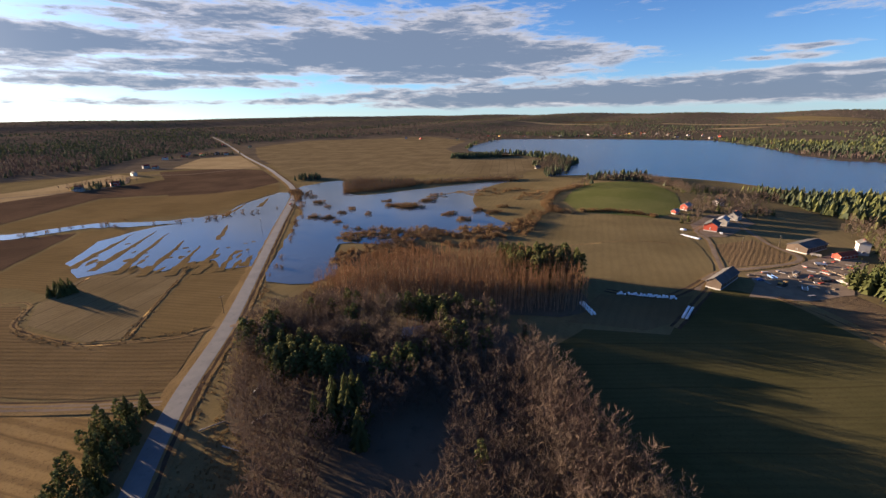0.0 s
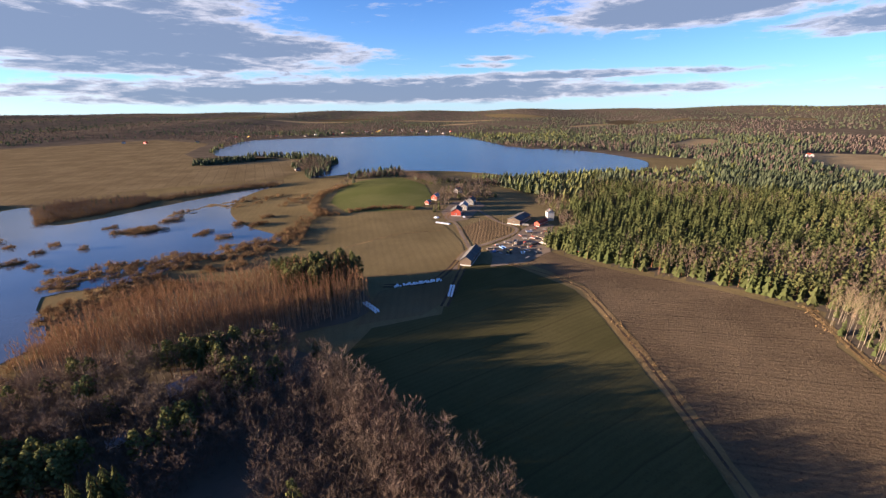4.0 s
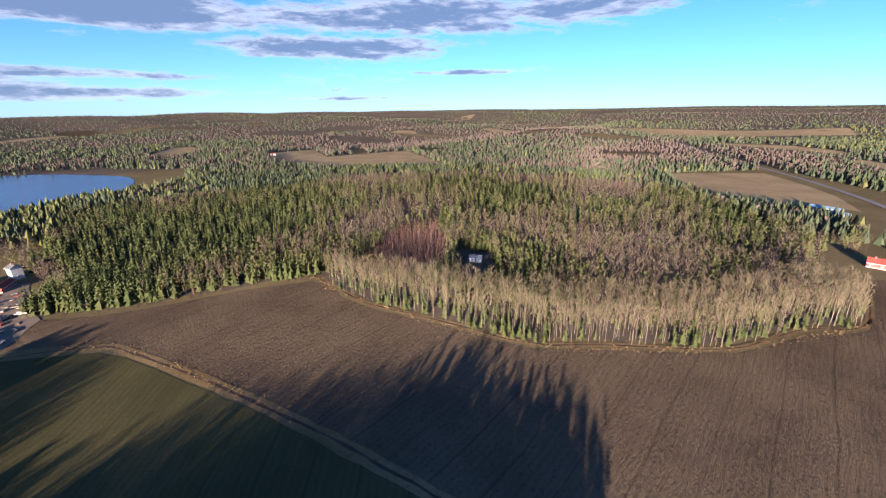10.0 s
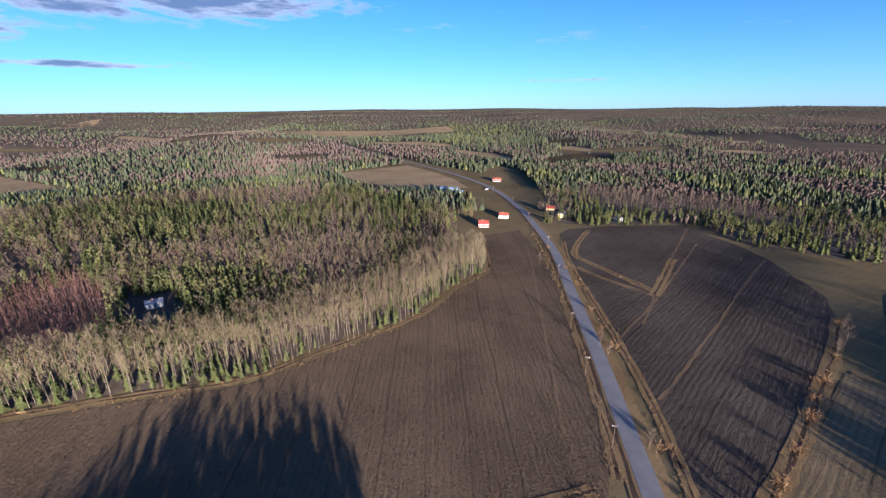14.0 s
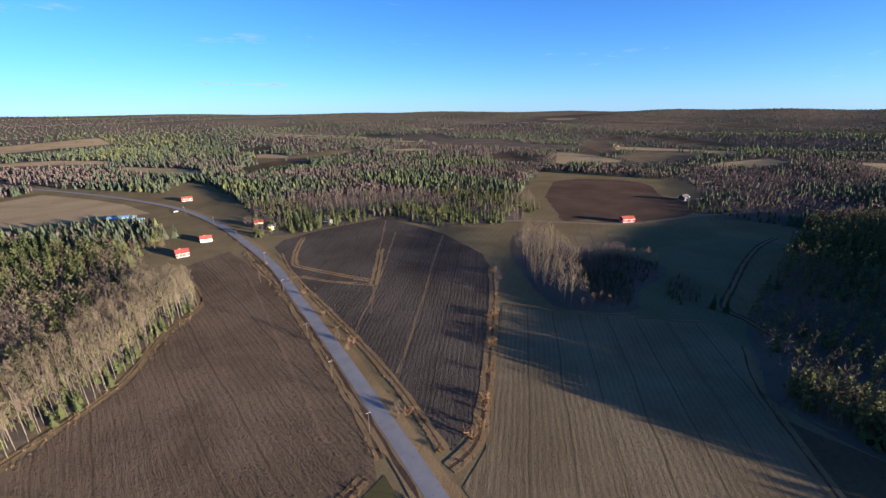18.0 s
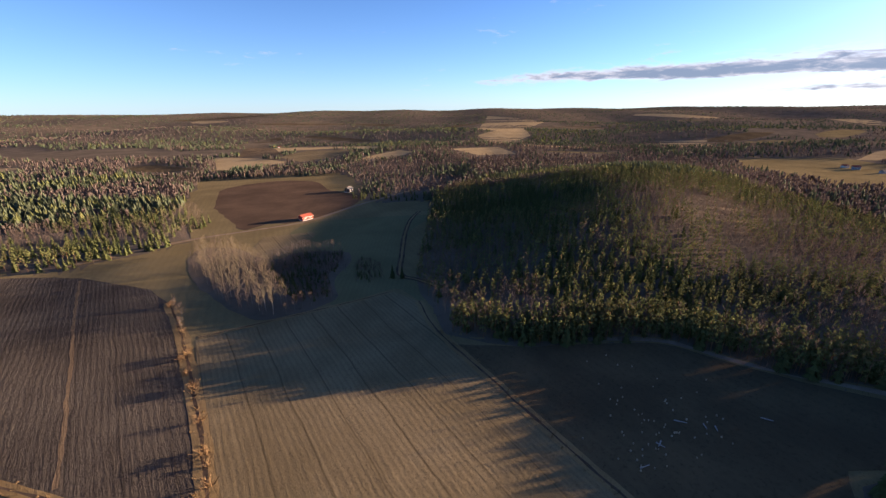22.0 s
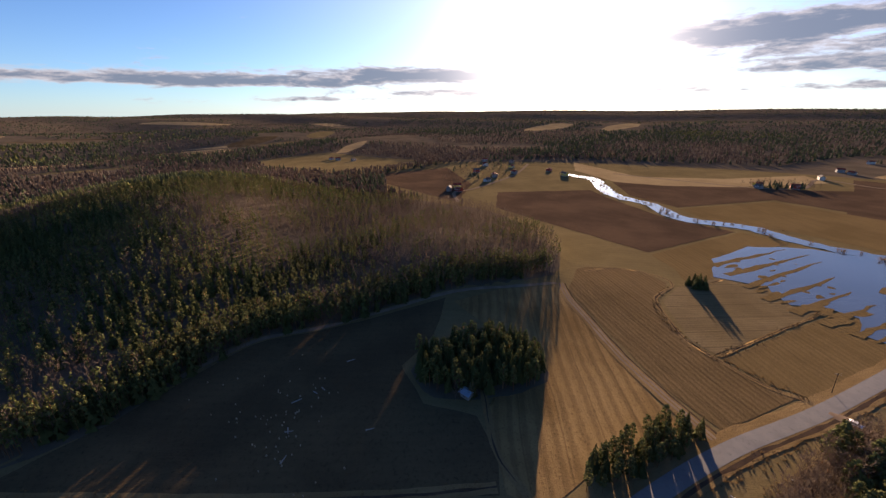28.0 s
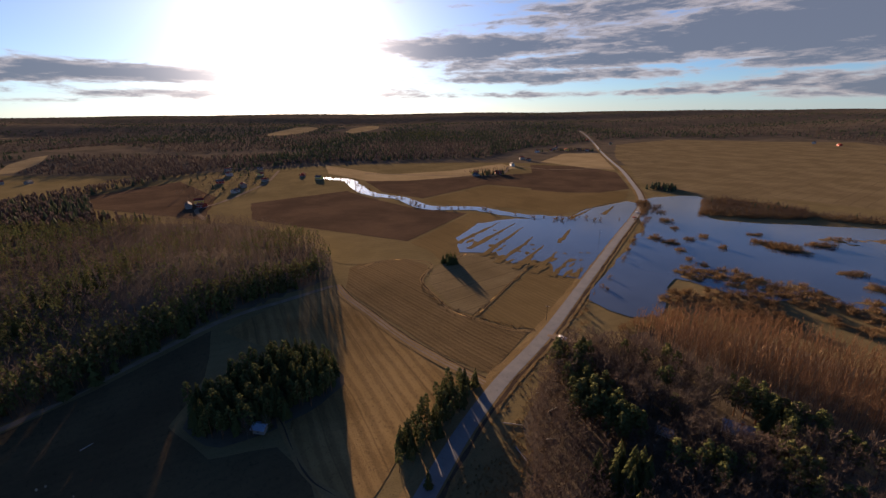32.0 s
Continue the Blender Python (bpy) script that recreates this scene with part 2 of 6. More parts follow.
field_mat("golden_rows", (0.114, 0.080, 0.039), (0.160, 0.112, 0.056), (0.066, 0.046, 0.025), 91, 2.6, 0.85, 0.14, 1.4, 0.6)
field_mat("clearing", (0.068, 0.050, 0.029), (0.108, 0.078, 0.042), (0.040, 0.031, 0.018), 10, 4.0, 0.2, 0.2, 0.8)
field_mat("bank_grass", (0.154, 0.104, 0.047), (0.221, 0.155, 0.076), (0.082, 0.055, 0.027), 0, 2.0, 0.2, 0.15, 2.2)
field_mat("bale_ground", (0.110, 0.079, 0.041), (0.162, 0.116, 0.060), (0.072, 0.052, 0.029), 30, 4.0, 0.3, 0.15)
field_mat("dull_green", (0.105, 0.098, 0.048), (0.140, 0.126, 0.062), (0.075, 0.066, 0.034), 40, 3.0, 0.3, 0.08)
field_mat("vineyard", (0.137, 0.095, 0.050), (0.188, 0.126, 0.067), (0.074, 0.053, 0.027), 40, 2.6, 0.85, 0.16, 1.2)
rough_mat("forest_floor", (0.086, 0.070, 0.050), (0.124, 0.098, 0.070), None, 0.25, 0.3, 1.0, 0.0, 0.0, 0.02)
rough_mat("asphalt", (0.160, 0.157, 0.155), (0.188, 0.183, 0.176), (0.115, 0.113, 0.110), 0.8, 0.01, 0.95, 0.1)
rough_mat("lane", (0.165, 0.126, 0.092), (0.215, 0.166, 0.120), None, 1.6, 0.04, 1.0, 0.0)
rough_mat("gravel", (0.188, 0.136, 0.091), (0.245, 0.179, 0.122), None, 1.6, 0.03, 1.0, 0.0)
rough_mat("mud", (0.057, 0.041, 0.029), (0.085, 0.058, 0.039), None, 0.9, 0.12, 1.0, 0.0)
rough_mat("rock", (0.300, 0.270, 0.240), (0.390, 0.350, 0.310), (0.15, 0.13, 0.11), 0.6, 0.15)
water_mat("lake_water", (0.014, 0.026, 0.055), 0.15, 0.2)
water_mat("flood_water", (0.044, 0.054, 0.072), 0.05, 0.08)
leafy("spruce_needles", (0.042, 0.053, 0.020), (0.078, 0.088, 0.031), (0.062, 0.066, 0.026))
leafy("pine_needles", (0.078, 0.090, 0.033), (0.122, 0.130, 0.047), (0.100, 0.099, 0.040))
leafy("birch_twigs", (0.140, 0.113, 0.068), (0.208, 0.168, 0.104), (0.126, 0.098, 0.066))
leafy("aspen_twigs", (0.193, 0.105, 0.053), (0.253, 0.145, 0.075), (0.165, 0.092, 0.051))
leafy("rust_twigs", (0.140, 0.080, 0.062), (0.180, 0.108, 0.082), (0.122, 0.070, 0.058))
leafy("brown_twigs", (0.104, 0.079, 0.060), (0.156, 0.120, 0.090), (0.110, 0.078, 0.062))
# far twigs and needles: aerial haze put into the colour as a bluer tone
leafy("far_haze_twigs", (0.088, 0.069, 0.058), (0.132, 0.103, 0.084), (0.098, 0.071, 0.063))
leafy("far_haze_needles", (0.046, 0.060, 0.036), (0.080, 0.094, 0.052), (0.062, 0.072, 0.043))
leafy("willow_twigs", (0.138, 0.087, 0.044), (0.204, 0.131, 0.066), (0.110, 0.068, 0.037))
leafy("dry_reed", (0.165, 0.109, 0.051), (0.231, 0.157, 0.077), (0.132, 0.085, 0.042))
leafy("pine_bark", (0.165, 0.087, 0.048), (0.220, 0.116, 0.062), (0.132, 0.078, 0.048))
leafy("birch_bark", (0.180, 0.148, 0.110), (0.275, 0.230, 0.172), (0.160, 0.128, 0.096), 0.8, True)
leafy("aspen_bark", (0.253, 0.170, 0.106), (0.330, 0.228, 0.150), (0.220, 0.145, 0.088), 0.85, True)
rough_mat("red_paint", (0.330, 0.055, 0.032), (0.390, 0.070, 0.042), (0.220, 0.040, 0.028), 3.0, 0.01, 0.8)
rough_mat("white_paint", (0.720, 0.710, 0.680), (0.780, 0.770, 0.740), (0.560, 0.550, 0.520), 2.5, 0.005, 0.7)
rough_mat("pale_paint", (0.420, 0.400, 0.370), (0.500, 0.480, 0.440), None, 2.5, 0.005, 0.8)
rough_mat("yellow_paint", (0.600, 0.440, 0.090), (0.660, 0.500, 0.130), None, 2.5, 0.005, 0.7)
rough_mat("grey_wood", (0.230, 0.215, 0.195), (0.290, 0.270, 0.245), None, 3.0, 0.01)
rough_mat("dark_wood", (0.075, 0.055, 0.042), (0.105, 0.078, 0.058), None, 3.0, 0.01)
rough_mat("red_tile", (0.230, 0.062, 0.040), (0.285, 0.080, 0.050), (0.160, 0.046, 0.034), 2.0, 0.02, 0.95, 0.05)
rough_mat("wine_roof", (0.190, 0.040, 0.032), (0.240, 0.055, 0.042), None, 2.0, 0.01, 0.95, 0.05)
rough_mat("dark_roof", (0.085, 0.082, 0.080), (0.120, 0.115, 0.110), None, 2.0, 0.01, 0.95, 0.05)
rough_mat("metal_roof", (0.200, 0.208, 0.225), (0.250, 0.258, 0.275), (0.190, 0.190, 0.200), 1.2, 0.005, 0.7, 0.3, 0.1)
rough_mat("blue_roof", (0.180, 0.300, 0.420), (0.240, 0.370, 0.500), None, 1.2, 0.005, 0.4, 0.5, 0.3)
rough_mat("cut_wood", (0.260, 0.200, 0.130), (0.330, 0.260, 0.170), None, 3.0, 0.01)
rough_mat("concrete", (0.340, 0.330, 0.310), (0.400, 0.390, 0.370), None, 2.0, 0.01)
rough_mat("brick_red", (0.270, 0.100, 0.065), (0.330, 0.130, 0.085), None, 4.0, 0.01)
rough_mat("bale_wrap", (0.760, 0.780, 0.800), (0.820, 0.830, 0.850), (0.600, 0.620, 0.650), 3.0, 0.03, 0.35, 0.5)
rough_mat("window_glass", (0.030, 0.036, 0.045), (0.050, 0.058, 0.070), None, 1.0, 0.0, 0.3, 0.6)
rough_mat("machine_yellow", (0.600, 0.330, 0.050), (0.650, 0.380, 0.080), None, 2.0, 0.005, 0.45, 0.5)
rough_mat("machine_blue", (0.060, 0.140, 0.320), (0.080, 0.180, 0.380), None, 2.0, 0.005, 0.45, 0.5)
rough_mat("rubber", (0.025, 0.025, 0.026), (0.040, 0.040, 0.042), None, 3.0, 0.01)

# ---- land ----
HILLS = ((400, -20, 15, 150, 130), (-497, -204, 30.5, 150, 100), (-325, -125, 19.5, 101, 37), (-278, 58, 14, 56, 50), (215, 430, 7, 70, 70))


def land(x, y):
    """Height of the ground; takes numbers or arrays."""
    x, y = np.asarray(x, float), np.asarray(y, float)
    u = np.clip((np.hypot(x, y) - 1500) / 3200, 0, 1)
    z = 80 * u * u * (3 - 2 * u)
    for cx, cy, h, sx, sy in HILLS:
        z = z + h * np.exp(-0.5 * (((x - cx) / sx) ** 2 + ((y - cy) / sy) ** 2))
    far = np.clip((np.hypot(x, y) - 1700) / 1200, 0, 1)
    z = z + far * (9 * np.sin(x / 410 + 1.3) * np.sin(y / 370 + 0.4) + 6 * np.sin(x / 190 - y / 230))
    roll = np.clip((np.hypot(x, y) - 900) / 700, 0, 1) * np.clip((3800 - np.hypot(x, y)) / 1500, 0, 1) * np.clip((500 - y) / 500, 0, 1)
    return z + roll * (15 * np.sin(x / 300 + 0.5 * np.sin(y / 260)) * np.sin(y / 240 + 1.1) + 6 * np.sin(x / 130 + y / 160))


def mesh_object(name, verts, faces, mats, index=None, parent=None, smooth=False):
    """One mesh object from arrays; faces is an (n, 3) or (n, 4) array."""
    verts, faces = np.asarray(verts, np.float32), np.asarray(faces, np.int32)
    me = bpy.data.meshes.new(name)
    k = faces.shape[1]
    me.vertices.add(len(verts))
    me.vertices.foreach_set("co", verts.ravel())
    me.loops.add(faces.size)
    me.loops.foreach_set("vertex_index", faces.ravel())
    me.polygons.add(len(faces))
    me.polygons.foreach_set("loop_start", np.arange(0, faces.size, k, dtype=np.int32))
    me.polygons.foreach_set("loop_total", np.full(len(faces), k, np.int32))
    for m in mats:
        me.materials.append(MATS[m])
    if index is not None:
        me.polygons.foreach_set("material_index", np.asarray(index, np.int32))
    if smooth:
        me.polygons.foreach_set("use_smooth", np.ones(len(faces), bool))
    me.update(calc_edges=True)
    ob = new(name, me)
    ob.parent = parent
    return ob


def make_ground():
    rings = [0.0]
    r = 10.0
    while r < 4920:
        rings.append(r)
        r *= 1.032
    rings.append(4940.0)
    na = 400
    a = np.arange(na) * 2 * math.pi / na
    rr = np.array(rings[1:])[:, None]
    x, y = (rr * np.cos(a)).ravel(), (rr * np.sin(a)).ravel()
    v = np.c_[x, y, land(x, y)]
    v = np.vstack([v, [[0, 0, 0]]])
    nr = len(rings) - 1
    i, j = np.meshgrid(np.arange(nr - 1), np.arange(na), indexing="ij")
    k = (j + 1) % na
    quads = np.c_[(i * na + j).ravel(), (i * na + k).ravel(), ((i + 1) * na + k).ravel(), ((i + 1) * na + j).ravel()]
    quads = quads[:, ::-1]
    tri = np.c_[np.arange(na), (np.arange(na) + 1) % na, np.full(na, len(v) - 1)]
    faces = np.vstack([np.c_[quads[:, 0], quads[:, 1], quads[:, 2]], np.c_[quads[:, 0], quads[:, 2], quads[:, 3]], tri])
    cen = v[faces].mean(1)
    index = (np.hypot(cen[:, 0], cen[:, 1]) > 900).astype(int)
    return tagged(mesh_object("ground", v, faces, ["meadow", "forest_floor"], index, smooth=True), "rough dry spring grassland and forest floor reaching the horizon", "ground", kind="structure")


GROUND = make_ground()


def inside(pts, x, y):
    """Which of the places lie in the outline."""
    x, y = np.asarray(x, float), np.asarray(y, float)
    res = np.zeros(x.shape, bool)
    for (x0, y0), (x1, y1) in zip(pts, pts[1:] + pts[:1]):
        c = (y0 > y) != (y1 > y)
        with np.errstate(divide="ignore", invalid="ignore"):
            res ^= c & (x < (x1 - x0) * (y - y0) / (y1 - y0 + 1e-12) + x0)
    return res


def smooth_line(pts, step, closed=False):
    """A Catmull-Rom curve through the points, sampled about every step metres."""
    p = [Vector((a, b, 0)) for a, b in pts]
    n = len(p)
    out = []
    for i in range(n if closed else n - 1):
        if closed:
            a, b, c, d = p[i - 1], p[i], p[(i + 1) % n], p[(i + 2) % n]
        else:
            a, b, c, d = p[max(i - 1, 0)], p[i], p[i + 1], p[min(i + 2, n - 1)]
        k = max(1, int((c - b).length / step))
        for s in range(k):
            t = s / k
            out.append(0.5 * ((2 * b) + (c - a) * t + (2 * a - 5 * b + 4 * c - d) * t * t + (3 * b - a - 3 * c + d) * t ** 3))
    if not closed:
        out.append(p[-1])
    return out


def drape(name, pts, mat, label, category="field", off=0.08, round_=False, wobble=0.8, kind="structure", flat=None):
    """A field or a sheet of water: an outline laid over the land."""
    size = max(max(p[0] for p in pts) - min(p[0] for p in pts), max(p[1] for p in pts) - min(p[1] for p in pts))
    step = max(5.0, size / 40)
    if round_:
        ring = smooth_line(pts, step, True)
    else:
        ring = []
        for (x0, y0), (x1, y1) in zip(pts, pts[1:] + pts[:1]):
            k = max(1, int(math.hypot(x1 - x0, y1 - y0) / step))
            ring += [Vector((x0 + (x1 - x0) * s / k, y0 + (y1 - y0) * s / k, 0)) for s in range(k)]
    for v in ring:
        v += Vector((noise.noise(v * 0.07), noise.noise(v * 0.07 + Vector((31, 7, 0))), 0)) * wobble * max(1.0, size / 250)
    bm = bmesh.new()
    f = bm.faces.new([bm.verts.new(v) for v in ring])
    if f.normal.z < 0 or f.calc_area() < 0:
        f.normal_flip()
    bmesh.ops.triangulate(bm, faces=bm.faces[:])
    if flat is None:
        cut = max(9.0, size / 16)
        for ax in (0, 1):
            lo, hi = min(v.co[ax] for v in bm.verts), max(v.co[ax] for v in bm.verts)
            s = math.ceil(lo / cut) * cut
            while s < hi:
                nrm = Vector((1, 0, 0)) if ax == 0 else Vector((0, 1, 0))
                bmesh.ops.bisect_plane(bm, geom=bm.verts[:] + bm.edges[:] + bm.faces[:], plane_co=nrm * s, plane_no=nrm)
                s += cut
    for v in bm.verts:
        v.co.z = (float(land(v.co.x, v.co.y)) if flat is None else flat) + off
    bmesh.ops.recalc_face_normals(bm, faces=bm.faces[:])
    if sum(f.normal.z for f in bm.faces) < 0:
        bmesh.ops.reverse_faces(bm, faces=bm.faces[:])
    me = bpy.data.meshes.new(name)
    bm.to_mesh(me)
    bm.free()
    me.materials.append(MATS[mat])
    return tagged(new(name, me), label, category, kind=kind)


def ribbon(name, pts, profile, mats, label, category, off=0.0, step=6.0, jitter=0.0, index=None):
    """A strip along a line; profile: (sideways, up) from one edge to the other."""
    line = smooth_line(pts, step)
    v, f, mi = [], [], []
    k = len(profile)
    for i, p in enumerate(line):
        t = (line[min(i + 1, len(line) - 1)] - line[max(i - 1, 0)]).normalized()
        s = Vector((t.y, -t.x, 0))
        for j, (w, h) in enumerate(profile):
            q = p + s * (w + jitter * noise.noise(p * 0.11 + Vector((j * 9, 0, 0))))
            v.append((q.x, q.y, float(land(q.x, q.y)) + off + h))
        if i:
            for j in range(k - 1):
                a = (i - 1) * k + j
                f.append((a, a + 1, a + k + 1, a + k))
                mi.append(index[j] if index else 0)
    return tagged(mesh_object(name, v, np.array(f), mats, mi), label, category, kind="structure")


# outlines and lines of the plan, in metres
LAKE = [(74, 1159), (120, 1330), (230, 1580), (440, 1600), (700, 1480), (856, 1368), (821, 1108), (720, 800), (770, 690), (760, 560), (708, 440), (591, 375), (470, 395), (390, 418),
        (324, 452), (284, 567), (285, 600), (235, 585), (200, 570), (162, 545), (150, 600), (190, 690), (262, 788), (250, 900), (170, 1000), (81, 1051)]
FLOOD_EAST = [(-100, 215), (-118, 293), (-140, 397), (-165, 450), (-172, 500), (-188, 541), (-144, 593), (-111, 490), (-78, 483), (-10, 525), (60, 560), (123, 579), (175, 560), (160, 530), (120, 435), (84, 415), (75, 350),
              (51, 314), (-2, 305), (-34, 280), (-75, 285), (-64, 222)]
FLOOD_WEST = [(-243, 251), (-262, 300), (-247, 343), (-207, 372), (-215, 430), (-200, 505), (-182, 500), (-163, 425), (-140, 335), (-119, 240), (-135, 236), (-149, 253), (-162, 250), (-170, 233), (-194, 243), (-214, 224)]
RIVER = [(-655, 338), (-600, 358), (-560, 345), (-500, 322), (-465, 316), (-415, 325), (-350, 314), (-310, 348), (-262, 353), (-215, 374), (-165, 415)]
ROAD = [(-1020, 1900), (-760, 1500), (-500, 1058), (-408, 906), (-320, 765), (-250, 640), (-207, 560), (-180, 498), (-163, 437), (-141, 345), (-113, 232), (-96, 162), (-87, 112), (-73, 66), (-48, 8), (-20, -46), (9, -92),
        (29, -122), (58, -165), (92, -213), (134, -273), (184, -330), (242, -390), (330, -460), (447, -520), (584, -572), (800, -640), (1100, -760)]
TRACK = [(-90, 112), (-123, 110), (-148, 110), (-175, 112), (-200, 113), (-218, 117)]
DITCH_EAST = [(163, 181), (168, 158), (169, 132), (162, 117), (144, 86), (131, 65), (119, 47), (102, 22), (88, 4), (70, -22), (48, -60), (28, -92)]
EAST_PLOUGH = [(172, 178), (200, 190), (199, 159), (206, 125), (217, 92), (223, 53), (213, 41), (200, 36), (186, 19), (164, -18), (145, -48), (140, -83), (133, -132), (143, -174), (144, -206), (172, -240), (198, -266),
               (183, -303), (140, -262), (83, -190), (57, -152), (34, -117), (24, -92), (52, -52), (92, 6), (106, 25), (124, 50), (148, 88), (166, 118), (173, 133)]
GREEN = [(60, 156), (93, 149), (100, 158), (118, 178), (138, 193), (150, 192), (163, 178), (165, 132), (159, 118), (141, 88), (115, 46), (98, 22), (66, -22), (44, -60), (22, -94), (2, -62), (-25, -10), (-40, 28), (10, 55), (45, 75), (42, 110), (40, 140)]
PLOUGH_SOUTH = [(1, -104), (27, -142), (60, -187), (112, -254), (150, -315), (152, -335), (128, -368), (78, -415), (24, -369), (12, -355), (-20, -300), (-24, -268), (-19, -219), (-12, -157), (-6, -115)]
STUBBLE = [(-26, -211), (-60, -202), (-90, -196), (-128, -190), (-130, -165), (-122, -148), (-112, -124), (-104, -77), (-97, -36), (-91, -5), (-86, 28), (-62, 10), (-30, -45), (-2, -90), (-10, -105), (-16, -157)]
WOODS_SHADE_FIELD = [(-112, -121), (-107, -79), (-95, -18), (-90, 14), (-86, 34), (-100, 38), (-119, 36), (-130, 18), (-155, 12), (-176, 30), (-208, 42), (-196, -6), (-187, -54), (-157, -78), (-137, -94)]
STRAW = [(-86, 36), (-80, 46), (-92, 75), (-100, 106), (-139, 106), (-200, 110), (-216, 116), (-213, 80), (-203, 46), (-160, 66), (-138, 76), (-122, 62), (-120, 40)]
NORTH_ARC = [(-210, 118), (-240, 140), (-246, 152), (-240, 179), (-218, 192), (-206, 182), (-192, 164), (-149, 148), (-115, 152), (-104, 160), (-95, 118), (-120, 114)]
NORTH_WEDGE = [(-188, 166), (-205, 190), (-240, 246), (-215, 226), (-195, 244), (-170, 234), (-158, 240), (-136, 153), (-149, 151)]
NORTH_PATCH = [(-132, 154), (-155, 240), (-148, 256), (-118, 238), (-102, 166), (-113, 156)]

drape("lake", LAKE, "lake_water", "wide blue lake with a wooded shore", "lake", 0.2, True, 2.0, flat=0.0)
drape("flood_water", FLOOD_EAST, "flood_water", "flooded reed meadow with open water and dry islets", "flood water", 0.24, True, 3.0, flat=0.0)
drape("flood_water", FLOOD_WEST, "flood_water", "flooded field with glinting strips of water", "flood water", 0.24, False, 2.0, flat=0.0)
ribbon("river", RIVER, ((-9, 0), (0, 0), (9, 0)), ["flood_water"], "winding river full of bright meltwater", "river", 0.25, 8.0, 5.0)
drape("ploughed_field", EAST_PLOUGH, "plough_brown", "brown ploughed field with clods beside the birch wood")
drape("winter_crop_field", GREEN, "green_crop", "green winter crop field in long tree shadows")
drape("ploughed_field", PLOUGH_SOUTH, "plough_south", "brown ploughed field beside the paved road")
drape("stubble_field", STUBBLE, "stubble", "pale stubble field with straight drill rows")
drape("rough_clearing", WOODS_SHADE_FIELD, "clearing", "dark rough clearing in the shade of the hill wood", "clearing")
drape("straw_field", STRAW, "straw_stripes", "mown straw field with pale curved stripes", off=0.09)
drape("stubble_field", NORTH_ARC, "golden_rows", "golden brown field with curving drill rows")
drape("stubble_field", NORTH_WEDGE, "stubble", "golden stubble wedge beside a tree clump", off=0.095)
drape("stubble_field", NORTH_PATCH, "orange_field", "golden field running down to the flood water", off=0.1)
